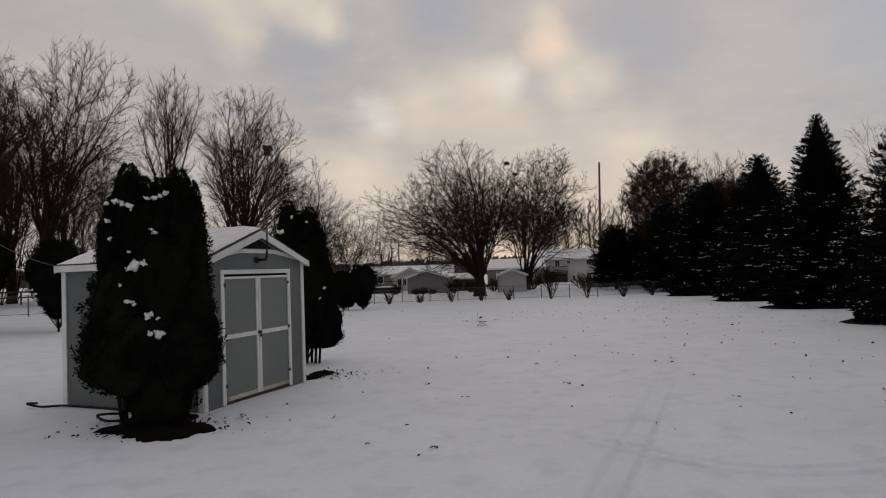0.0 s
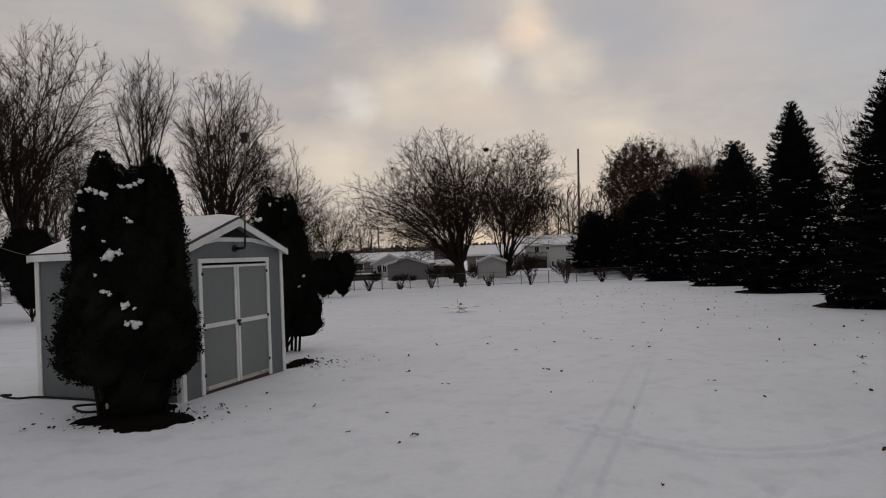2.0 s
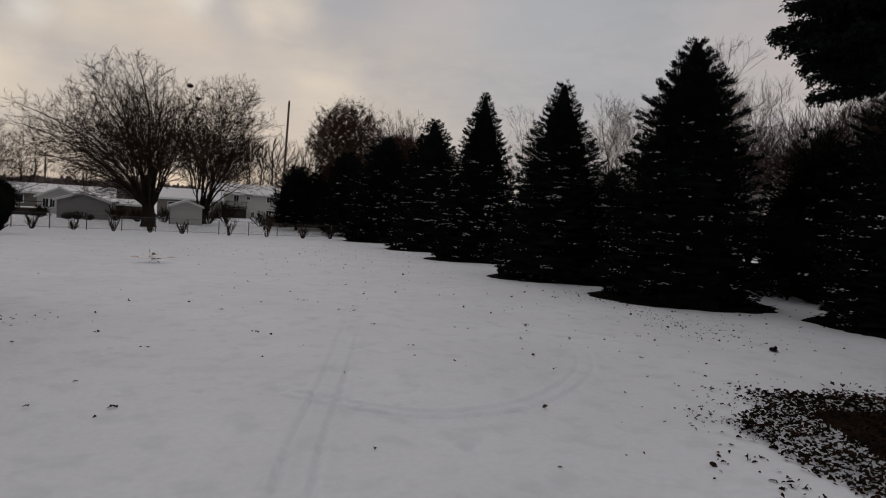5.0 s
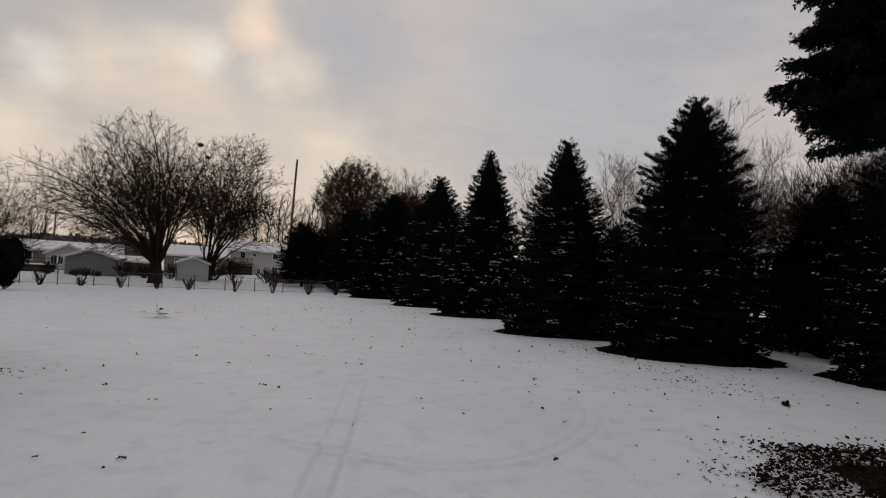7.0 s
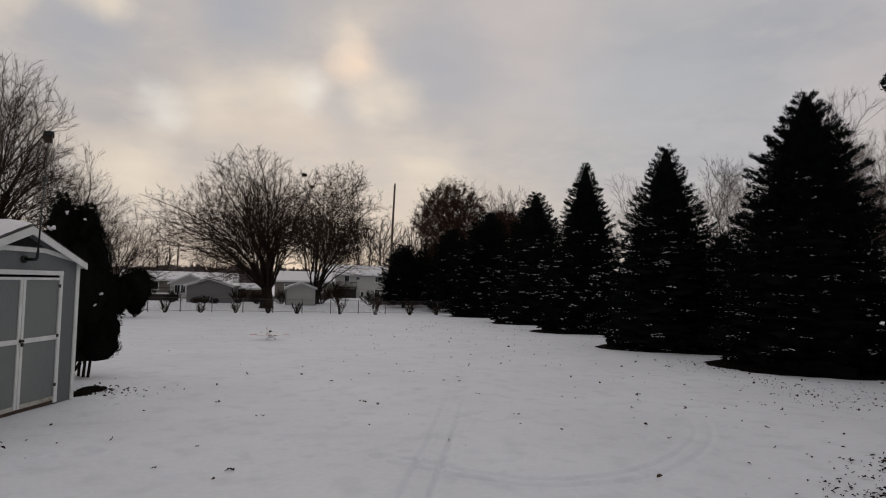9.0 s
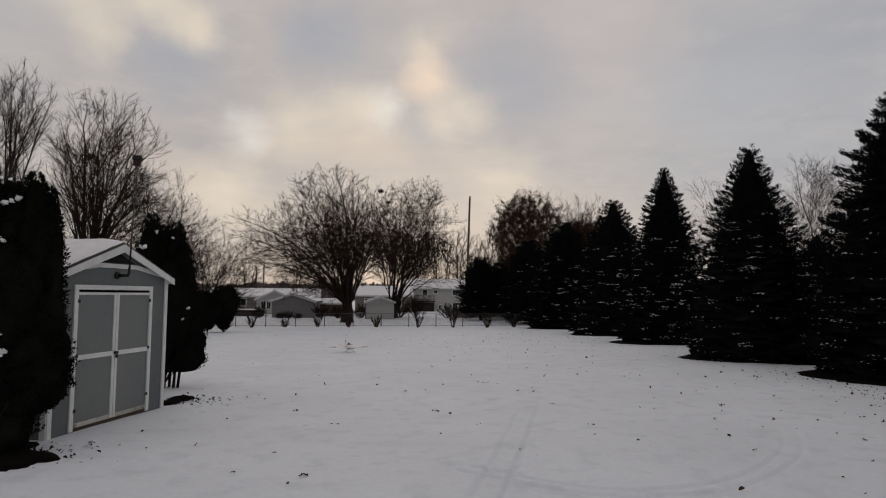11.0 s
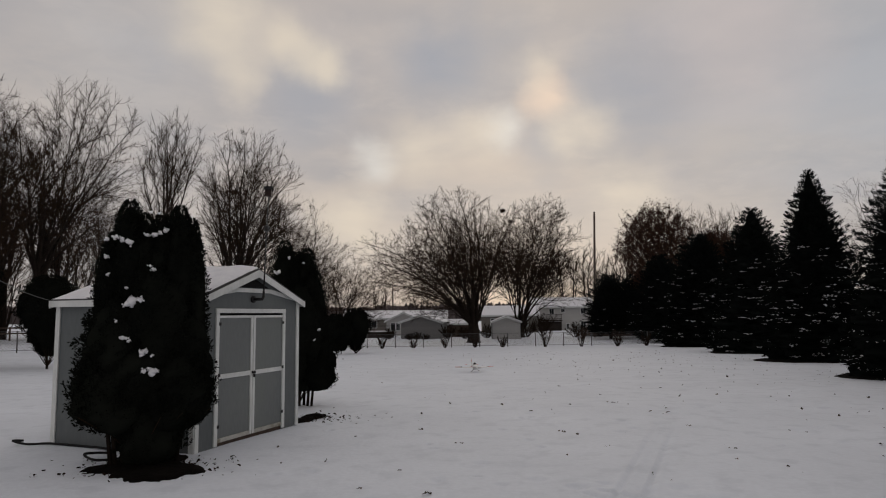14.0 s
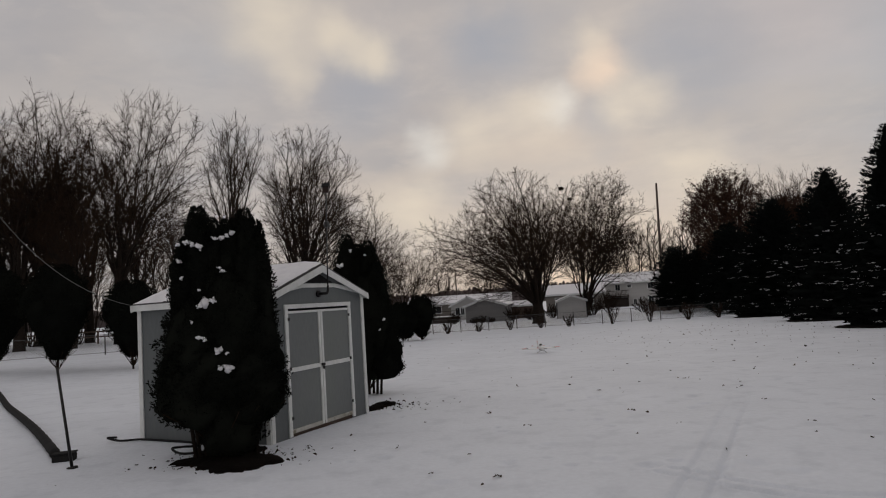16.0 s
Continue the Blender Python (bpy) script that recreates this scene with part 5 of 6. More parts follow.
forked_tree("low spreading leafless tree", 74, (-8.91, 60.35), [(-0.3, 0, 4.8, 4.0, 4.2, 13, -0.5), (1.8, 0, 4.0, 3.2, 3.2, 5, -0.5)], fork=1.2, bole=0.22, gauge=0.012, full=1.35, rise=0.22, twig=(0.3, 0.8), kink=0.9)
forked_tree("leafless tree beyond the two-storey house", 75, (20.93, 122.36), [(0, 0, 8.0, 4.8, 6.0, 10, -0.4)], fork=2.5, bole=0.25, gauge=0.02, full=0.7, twig=(0.4, 1.1))
forked_tree("leafless tree rising behind the spruces", 76, (29.0, 68.2), [(0, 0, 9.0, 4.6, 5.6, 12, -0.3)], fork=3.5, bole=0.25, gauge=0.013, full=1.0, twig=(0.3, 0.9))
forked_tree("leafless tree behind the spruce row", 77, (26.2, 38.59), [(0, 0, 6.2, 3.2, 4.2, 10, -0.3)], fork=2.0, bole=0.14, gauge=0.0075, full=1.1, twig=(0.2, 0.6))
SLIM = dict(fork=1.6, bole=0.10, gauge=0.0036, full=3.2, rise=0.25, twig=(0.15, 0.45), straight=0.2)
forked_tree("slim leafless tree behind a spruce", 78, (20.28, 22.31), [(0, 0, 5.0, 2.3, 2.9, 10, -0.3)], TWIG_RED, **SLIM)
forked_tree("slim leafless tree behind a spruce", 79, (19.3, 17.4), [(0, 0, 5.2, 2.2, 2.7, 10, -0.3)], TWIG_RED, **SLIM)
forked_tree("slim leafless tree behind the tall spruce", 80, (17.19, 14.52), [(0, 0, 4.9, 2.1, 2.7, 9, -0.3)], TWIG_RED, **SLIM)
for i, (x, y, h) in enumerate(((21.09, 14.53, 6.3), (22.01, 12.97, 6.8), (23.42, 11.75, 7.3), (20, 15.85, 5.6), (21.2, 12.1, 6.6), (22.3, 11.3, 7.0))):
    bare_tree("reddish leafless thicket behind the spruces", 81 + i, (x, y), twigs=TWIG_RED, group="leafless thicket", stems=11, height=h, spread=1.0, lean=0.22, rise=0.3, kids=(8, 6, 4), thick=0.04, low=0.3, slim=0.5)


far_tree = grown_tree("leafless tree beyond the houses", 66, (14.97, 122.02), [(0, 0, 2, 14.0, 5.0)],
                      [(180, 1.6, 8), (0, 2.0, 8), (90, 2, 7), (270, 1.5, 9)], group="trees beyond the houses", tips=700, step=0.5, kill=0.65, up=0.2, keep=0.85, shoot=(0.6, 1.5), shoots=2, gauge=0.022, power=2.4, bush=0.35)
for x, y, s in ((24.44, 121.44, 1.0), (22.47, 92.29, 0.62), (26.98, 99.64, 0.72), (31.04, 95.46, 0.75), (29.45, 125.32, 1.1), (19.43, 129.25, 0.95), (34, 118.81, 1.05), (6.52, 131.1, 0.85), (-3.02, 142.75, 0.8), (-12.16, 138.24, 0.75), (-31.68, 106.77, 1.0), (-17.33, 91.78, 0.8)):
    c = copy_thing(far_tree, pose(x, y, land(x, y), 0, 0, rnd.uniform(0, 360)))
    c.scale = (s, s, s)


def oak(label, seed, place, height, radius):
    """A tree that keeps its dry brown leaves."""
    x, y = place
    rng = np.random.default_rng(seed)
    ob = empty("leafy_oak", pose(x, y, land(x, y)), label=label, category="tree")
    wood, fine = grown_branches(seed, [(0, 0, height * 0.22, height, radius)], [(0, 0.3, height * 0.6), (120, 1.4, height * 0.55), (240, 1.4, height * 0.55)], tips=2600, step=0.36, kill=0.4, gauge=0.013, power=2.35, peak=0.5, bush=0.45, shoots=3)
    raw("trunk", wood[0], wood[1], BARK, ob)
    raw("branchwork", fine[0], fine[1], TWIG, ob)
    tip = np.array(fine[0])
    tip = tip[tip[:, 2] > height * 0.25]
    P = tip[rng.integers(0, len(tip), 42000)] + rng.normal(0, 0.18, (42000, 3))
    v, f = blades(P, unit(rng.normal(0, 1, P.shape) - [0, 0, 0.5]), unit(rng.normal(0, 1, P.shape)), rng.uniform(0.10, 0.19, len(P)), rng.uniform(0.035, 0.062, len(P)))
    raw("crown", v, f, BROWN_LEAF, ob, "crown of dry brown leaves and twigs")


oak("broad oak that keeps its dry brown leaves", 91, (23.84, 70.51), 14.4, 4.9)
oak("smaller oak with dry brown leaves behind the spruces", 92, (29.37, 67.81), 11.2, 3.4)


# ---- nests ----
for k, (x, y, z, r) in enumerate(((6.78, 65.65, 12.2, 0.26), (9.08, 78.48, 12.9, 0.24), (-16.56, 53.5, 12.0, 0.28))):
    rng = np.random.default_rng(300 + k)
    P = unit(rng.normal(0, 1, (260, 3))) * rng.uniform(0.3, 1.0, (260, 1)) * [r, r, r * 0.75]
    v, f = blades(P, unit(rng.normal(0, 1, P.shape) * [1, 1, 0.4]), unit(rng.normal(0, 1, P.shape)), rng.uniform(0.1, 0.3, 260), np.full(260, 0.03))
    nest = raw("bird_nest", v, f, TWIG)
    nest.location = (x, y, z)
    tagged(nest, "round dark nest of twigs high in a bare tree", "nest")


# ---- buildings beyond the fence ----
def window(parent, w, h, m):
    b = box_bm(w + 0.16, 0.05, h + 0.16, (0, -0.02, -0.08))
    bmesh.ops.transform(b, matrix=m, verts=b.verts)
    win = part("window", b, TRIM, parent, "white window frame")
    for s in (-1, 1):
        p = box_bm(w / 2 - 0.03, 0.02, h, (s * w / 4, -0.052, 0))
        bmesh.ops.transform(p, matrix=m, verts=p.verts)
        part("pane", p, WINDOW_GLASS, win, "dark window pane")


def house(name, label, m, w, d, wall, ridge, siding, along=True, windows=(), category="house", over=0.35, snow=0.12):
    """Centre of the front at m, front along x, depth along y. along: the ridge runs along x."""
    ob = empty(name, m, label=label, category=category)
    if along:
        body = prism_bm([(0, 0), (d, 0), (d, wall), (d / 2, ridge - 0.08), (0, wall)], w)
        bmesh.ops.transform(body, matrix=Matrix(((0, 1, 0, -w / 2), (1, 0, 0, 0), (0, 0, 1, 0), (0, 0, 0, 1))), verts=body.verts)
        bmesh.ops.recalc_face_normals(body, faces=body.faces)
    else:
        body = prism_bm([(-w / 2, 0), (w / 2, 0), (w / 2, wall), (0, ridge - 0.08), (-w / 2, wall)], d)
    part("wall", body, siding, ob)
    half = (d if along else w) / 2
    k = (ridge - wall) / half
    run = half + over
    for s in (-1, 1):
        e = (s * run, ridge - k * run)
        for nm, lo, hi, mt, ex in (("roof", -0.10, 0.0, ROOFING, 0.3), ("roof_snow", 0.006, snow, SNOW_CLUMP, 0.26)):
            q = prism_bm([(0, ridge + lo), (0, ridge + hi), (e[0] * 0.99, e[1] + hi), (e[0] * 0.99, e[1] + lo)], (w if along else d) + 2 * ex)
            bmesh.ops.translate(q, verts=q.verts, vec=(0, -ex, 0))
            if along:
                bmesh.ops.transform(q, matrix=Matrix(((0, 1, 0, -w / 2), (1, 0, 0, half), (0, 0, 1, 0), (0, 0, 0, 1))), verts=q.verts)
            bmesh.ops.recalc_face_normals(q, faces=q.faces)
            part(nm, q, mt, ob, "snow lying on the roof" if nm == "roof_snow" else "")
        if along and s < 0:
            part("fascia", box_bm(w + 0.6, 0.04, 0.16, (0, -over, wall - k * over - 0.16)), TRIM, ob)
    if not along:
        for s in (-1, 1):
            q = prism_bm([(0, ridge - 0.02), (s * run, ridge - k * run - 0.02), (s * run, ridge - k * run - 0.16), (0, ridge - 0.16)], 0.04)
            bmesh.ops.translate(q, verts=q.verts, vec=(0, -0.32, 0))
            part("rake_board", q, TRIM, ob)
    for x, z, ww, hh in windows:
        window(ob, ww, hh, pose(x, -0.01, z))
    return ob


# small white shed
far_shed = house("small_shed", "small white gabled shed with dark corner trim", pose(7.84, 74.59, -1.0, 0, 0, -4), 3.3, 3.4, 1.97, 2.58, VINYL, False, category="shed", over=0.12, snow=0.08)
for x in (-1.62, 1.62):
    part("corner_board", box_bm(0.08, 0.04, 1.97, (x, -0.025, 0)), BLACK_METAL, far_shed, "dark corner board")
for s in (-0.55, 0.55):
    part("door", box_bm(1.04, 0.03, 1.75, (s, -0.02, 0.08), 0.01), VINYL, far_shed, "white shed door leaf")

house("long_ranch_house", "low ranch house with snow-covered roof", pose(-6.4, 100, -1.0, 0, 0, 1), 15.4, 8.0, 2.45, 3.5, VINYL_TAN, True, windows=((-3.5, 1.0, 1.6, 1.0), (1.0, 1.0, 1.4, 1.0), (4.2, 0.9, 1.2, 1.1)))
house("ranch_house_wing", "gabled wing of the ranch house with dark window", pose(-4.65, 91.88, -1.0, 0, 0, 3), 4.7, 6.5, 2.1, 3.2, VINYL, False, windows=((-1.45, 0.75, 0.6, 1.0), (-0.75, 0.75, 0.5, 1.0)))
house("garage", "grey gabled garage with snowy roof", pose(-1.9, 78.6, -1.0, 0, 0, -9), 4.8, 5.2, 2.0, 2.78, VINYL_GREY, False, category="garage")
house("ranch_house", "low house with snow-covered roof behind bare trees", pose(11.3, 102.38, -1.0, 0, 0, -5), 8.8, 8.5, 2.75, 4.1, VINYL_TAN, True, windows=((-2.2, 1.0, 1.5, 1.1), (2.0, 1.0, 1.5, 1.1)))
big = house("two_storey_house", "two-storey pale house with snowy roof and deck", pose(21.4, 112.5, -1.0, 0, 0, -4), 10.8, 8.5, 4.1, 5.6, VINYL, True,
            windows=((-1.8, 2.75, 0.75, 0.95), (0.1, 3.1, 0.6, 0.5), (3.5, 2.8, 0.8, 0.9), (3.5, 0.7, 0.8, 0.75), (0.9, 0.2, 0.5, 0.9)))
deck = part("deck", box_bm(4.6, 2.6, 0.18, (-2.6, -1.31, 1.62)), SHADED_DECK_WOOD, big, "dark wooden deck")
part("rail", box_bm(4.6, 0.06, 0.09, (-2.6, -2.58, 2.62)), SHADED_DECK_WOOD, deck)
part("rail", box_bm(4.6, 0.05, 0.07, (-2.6, -2.58, 1.95)), SHADED_DECK_WOOD, deck)
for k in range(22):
    part("baluster", box_bm(0.05, 0.05, 0.85, (-4.8 + 0.207 * k, -2.58, 1.8)), SHADED_DECK_WOOD, deck)
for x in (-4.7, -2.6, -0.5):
    part("post", box_bm(0.14, 0.14, 1.62, (x, -2.4, 0)), SHADED_DECK_WOOD, deck)
# solid dark panel added in place of the shade under the boards
part("under_deck_shade", box_bm(4.4, 0.04, 1.5, (-2.6, -2.2, 0.0)), SHADED_DECK_WOOD, deck, "dark panel for the shade below the deck")
house("distant_house", "distant low house with snowy roof", pose(-4.03, 131.06, -1.0, 0, 0, 0), 12.0, 9.0, 2.4, 3.7, VINYL_TAN, True)

house("brown_shed", "low brown shed behind the big bare tree", pose(2.05, 83.97, -1.0, 0, 0, -4), 4.2, 3.0, 1.7, 2.2, WOOD_DARK, True, category="shed", over=0.15, snow=0.07)
for i, (x, y, h) in enumerate(((1.21, 77.81, 1.7), (3.31, 77.25, 1.4), (6, 78.47, 1.5), (10.97, 80.43, 2.1), (13.55, 84.65, 2.6), (15.54, 103.4, 2.4), (16.46, 78.46, 1.6), (19.57, 79.3, 1.8), (24.21, 79.75, 1.9), (-5.67, 78.23, 1.2), (-3.2, 76.6, 0.7), (-2.3, 76.8, 0.8), (-1.3, 76.5, 0.6))):
    b = bare_tree("dark tangled leafless brush beside the buildings", 141 + i, (x, y), TWIG, 0, "brush by the houses", stems=16, height=h * 1.15, spread=0.7, lean=0.8, rise=0.05, kids=(5, 4, 2), thick=0.035, low=0.15, slim=1.0)
    b.name = "brush"

# low platform beside the ranch house
pl = empty("low_deck", pose(-8, 84.62, -1.0, 0, 0, 4), label="low dark wooden deck with snow on top", category="deck")
part("skirt", box_bm(5.0, 3.0, 0.75, (0, 0, 0)), SHADED_DECK_WOOD, pl)
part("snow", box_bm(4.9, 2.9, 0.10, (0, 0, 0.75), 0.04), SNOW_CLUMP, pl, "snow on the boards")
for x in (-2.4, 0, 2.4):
    part("post", box_bm(0.1, 0.1, 1.5, (x, -1.52, 0)), SHADED_DECK_WOOD, pl)
part("rail", box_bm(4.9, 0.08, 0.08, (0, -1.52, 1.45)), SHADED_DECK_WOOD, pl)


def utility_pole(label, place, height, lean, arms=0, r=0.16):
    x, y = place
    ob = empty("utility_pole", pose(x, y, land(x, y), 0, lean, 0), label=label, category="pole")
    pipe("pole", [(0, 0, -0.3), (0, 0, height * 0.5), (0, 0, height)], [r, r * 0.9, r * 0.72], WOOD_POLE, ob, sides=10)
    part("cap", box_bm(r, r, 0.25, (0, 0, height - 0.06), 0.02), BLACK_METAL, ob)
    for k in range(arms):
        part("crossarm", box_bm(2.2, 0.12, 0.12, (0, -r, height - 0.6 - 0.8 * k), 0.01), WOOD_POLE, ob)
        for s in (-1, -0.5, 0.5, 1):
            part("insulator", box_bm(0.08, 0.08, 0.16, (s, -r, height - 0.48 - 0.8 * k), 0.02), GALVANISED, ob)


utility_pole("tall plain wooden pole rising behind the trees", (18.57, 77.59), 14.7, 1.5)
utility_pole("distant utility pole with crossarm", (-10.92, 163.34), 10.4, 0, 1, 0.2)
utility_pole("distant utility pole with crossarm", (-13.66, 175.68), 9.2, 0, 1, 0.2)


# ---- wire fence with low bushes ----
def wire_fence(label, m, x0, x1, bays):
    ob = empty("wire_fence", m, label=label, category="fence", group="wire fences")
    post = None
    for k in range(bays + 1):
        x = x0 + (x1 - x0) * k / bays
        if post is None:
            post = pipe("post", [(0, 0, -0.1), (0, 0, 1.15)], [0.035, 0.035], GALVANISED, ob, sides=8)
            post.location = (x, 0, 0)
        else:
            c = new("post", post.data)
            c.parent, c.location = ob, (x, 0, 0)
    for z in (1.12, 0.12):
        pipe("rail", [(x0, 0.0, z), (x1, 0, z)], [0.013, 0.013], GALVANISED, ob, sides=6)
    vs, fs = [], []
    s = 0.16
    for k in range(int((x1 - x0) / s)):
        for sg in (-1, 1):
            a = x0 + k * s
            p, q = (a, -0.02 * sg, 0.12), (a + sg * 1.0, -0.02 * sg, 1.12)
            if not x0 <= q[0] <= x1:
                continue
            o = len(vs)
            vs += [(p[0] - 0.004, p[1], p[2]), (p[0] + 0.004, p[1], p[2]), (q[0] + 0.004, q[1], q[2]), (q[0] - 0.004, q[1], q[2])]
            fs.append((o, o + 1, o + 2, o + 3))
    tagged(raw("wire_mesh", vs, fs, GALVANISED, ob), kind="stuff")


wire_fence("low galvanised wire fence across the back of the yard", pose(0, 55.6, land(0, 55.6)), -12.9, 24.8, 16)
wire_fence("low wire fence in the snow before the woods", pose(-26.0, 33.5, 0.0, 0, 0, 24), -16.0, 10.0, 9)
for i, (x, y, h) in enumerate(((-4.45, 53.64, 1.1), (-1.9, 54.43, 0.83), (0.66, 54.28, 1.1), (3.13, 54.19, 0.92), (5.41, 54.2, 0.92), (8.77, 53.56, 1.66), (11.68, 53.39, 1.66), (14.56, 53.24, 1.38), (17.25, 54.37, 1.2))):
    b = bare_tree("small leafless bush with snow about its foot", 101 + i, (x, y), TWIG_RED, 0, "bushes along the fence", stems=11, height=h, spread=0.5, lean=0.5, rise=0.12, kids=(5, 4), thick=0.025, low=0.2, slim=0.7)
    b.name = "bush"

# wooden fence run behind the end of the row
wf = empty("board_fence", pose(21.99, 80.68, -1.0, 0, 0, 4), label="dark weathered board fence behind the bushes", category="fence")
for k in range(44):
    part("board", box_bm(0.19, 0.03, 1.15 + 0.04 * ((k * 7) % 3), (-4.4 + 0.205 * k, 0, 0)), WOOD_DARK, wf)
for z in (0.3, 0.9):
    part("rail", box_bm(9.0, 0.05, 0.09, (0, 0.04, z)), WOOD_DARK, wf)


# ---- far woods ----
def far_woods():
    rng = np.random.default_rng(77)
    V, F, nv = [], [], 0
    n = 5200
    az = np.radians(rng.uniform(-75, 85, n))
    d = rng.uniform(300, 460, n)
    h = rng.uniform(5.2, 8.6, n) * (0.88 + 0.14 * np.sin(az * 9) * np.cos(az * 4 + 1))
    c = np.stack([np.sin(az) * d, np.cos(az) * d], 1)
    o = np.array([(1, 0, 0), (0.5, 0.87, 0), (-0.5, 0.87, 0), (-1, 0, 0), (-0.5, -0.87, 0), (0.5, -0.87, 0)])
    for k in range(n):
        r = rng.uniform(0.9, 2.6)
        low = o * r * rng.uniform(0.6, 0.9, (6, 1)) + [c[k, 0], c[k, 1], -1.2]
        mid = o * r * rng.uniform(0.7, 1.1, (6, 1)) + [c[k, 0], c[k, 1], h[k] * 0.6]
        top = o * r * 0.4 * rng.uniform(0.5, 1.1, (6, 1)) + [c[k, 0], c[k, 1], h[k]] + rng.normal(0, 0.35, (6, 3))
        V.append(np.concatenate([low, mid, top]))
        i = np.arange(6)
        j = (i + 1) % 6
        F += [np.stack([i, j, j + 6, i + 6], 1) + nv, np.stack([i + 6, j + 6, j + 12, i + 12], 1) + nv, np.array([[12, 13, 14, 15], [12, 15, 16, 17]]) + nv]
        nv += 18
    ob = raw("far_woods", np.concatenate(V), np.concatenate(F), FAR_WOOD)
    tagged(ob, "low belt of bare woods on the horizon", "woods", kind="stuff")


far_woods()


# ---- fallen leaves ----
def leaves(name, label, pts, size, seed, material=LEAF_DARK):
    rng = np.random.default_rng(seed)
    n = len(pts)
    a = rng.uniform(0, 6.28, n)
    D = np.stack([np.cos(a), np.sin(a), rng.uniform(-0.15, 0.5, n)], 1)
    D = unit(D)
    Nn = unit(rng.normal(0, 0.5, (n, 3)) + [0, 0, 1])
    S = unit(np.cross(D, Nn))
    L, W = (size * rng.uniform(0.6, 1.5, n))[:, None], (size * rng.uniform(0.2, 0.5, n))[:, None]
    up = Nn * W * rng.uniform(0.3, 1.0, (n, 1))
    P = pts
    v = np.stack([P, P + D * L * 0.3 + S * W + up, P + D * L * 0.7 + S * W * 0.8 + up, P + D * L, P + D * L * 0.7 - S * W * 0.8 + up * 1.2, P + D * L * 0.3 - S * W + up * 0.8], 1).reshape(-1, 3)
    i = np.arange(n)[:, None] * 6
    f = np.concatenate([i + [0, 1, 2, 3], i + [0, 3, 4, 5]])
    ob = raw(name, v, f, material)
    return tagged(ob, label, "leaves", kind="stuff")


# where single leaves lie
LEAF_AT = [(1.33, 12.92), (-0.24, 11.76), (-0.16, 10.14), (0.37, 9.05), (2.3, 8.7), (1.86, 9.87), (2.82, 9.31), (3.85, 10.2), (3.9, 10.25), (3.4, 13.1), (3.5, 13.05), (5.31, 9.55), (6.62, 9.7), (6.5, 9.6), (5.75, 8.66), (6.59, 8.44), (3.75, 8.43), (3.56, 7.87), (5.22, 7.5), (5.02, 6.78), (3.9, 5.46), (-0.75, 6.8), (-0.05, 6.56), (3.97, 7.54), (9.81, 13.14), (8.05, 8.04), (9.76, 9.17), (6.82, 7.06), (10.0, 8.0), (1.62, 8.24),
           (8.07, 8.41), (8.82, 9.72), (9.1, 8.86), (3.09, 16.86), (3.41, 26.46), (7.88, 14.74), (-1.08, 9.65), (10.04, 7.49)]


def scatter():
    rng = np.random.default_rng(15)
    pts, size = [], []
    while len(pts) < 720:
        x, y = rng.uniform(-8, 17), rng.uniform(3.5, 42)
        keep = 0.2 + 0.8 * min(1, max(0, (x + 1) / 9))
        if (x < -2.2 and 7.9 < y < 13.4) or rng.random() > keep:
            continue
        pts.append((x, y, land(x, y) + 0.008))
        size.append(0.024 + 0.046 * rng.random() ** 2)
    for x, y in LEAF_AT:                              # curled oak leaves, some in twos and threes
        for k in range(int(rng.integers(1, 4))):
            pts.append((x + rng.normal(0, 0.03), y + rng.normal(0, 0.03), land(x, y) + 0.012))
            size.append(rng.uniform(0.035, 0.06))
    leaves("fallen_leaves", "scattered dark dead leaves on the snow", np.array(pts), np.array(size), 16)
    # litter thinning out in clusters round the bared patch
    q, sz = [], []
    while len(q) < 11000:
        r, a = 2.9 * math.sqrt(rng.random()), rng.uniform(0, 6.28)
        x, y = 6.95 + r * math.cos(a) * 1.2, 3.15 + r * math.sin(a) * 1.05
        edge = 1.55 + 0.40 * noise.noise((x * 1.3, y * 1.3, 0.5))
        if r > edge and rng.random() > math.exp(-(r - edge) / 0.22) * (0.55 + 1.1 * noise.noise((x * 5, y * 5, 2.5))):
            continue
        q.append((x, y, 0.014 + min(max(1.9 - r, 0), 1) * 0.07 * rng.uniform(0.7, 1.1)))
        sz.append(rng.uniform(0.016, 0.06))
    leaves("leaf_litter", "dense wet brown leaf litter bared of snow", np.array(q), np.array(sz), 17, LITTER)
    litter_bed("litter_bed", "wet brown leaf litter under the tall spruce", (7.1, 3.0), 1.4, 18, LITTER, 0.9, 0, 0.2, 0.004)
    n = 420                                           # debris under the edge of the spruce row
    t = rng.random(n)
    q = np.stack([9.6 + 1.9 * t + rng.normal(0, 0.6, n), 7.6 + 6.5 * t + rng.normal(0, 0.6, n), np.full(n, 0.01)], 1)
    leaves("leaf_litter", "bits of bark and needles before the spruces", q, 0.015 + 0.04 * rng.random(n) ** 2, 21, LITTER)
    for k, (x, y, rr, nn) in enumerate(((-3.3, 7.95, 0.6, 420), (-2.05, 11.4, 0.55, 300))):
        rr = rr * np.abs(rng.normal(0, 0.75, nn))
        a = rng.uniform(0, 6.28, nn)
        q = np.stack([x + rr * np.cos(a) * 1.25, y + rr * np.sin(a) * 0.8, np.full(nn, 0.012)], 1)
        leaves("leaf_litter", "dark twigs and litter at the foot of a shrub", q, rng.uniform(0.015, 0.05, nn), 19 + k, LITTER)


scatter()



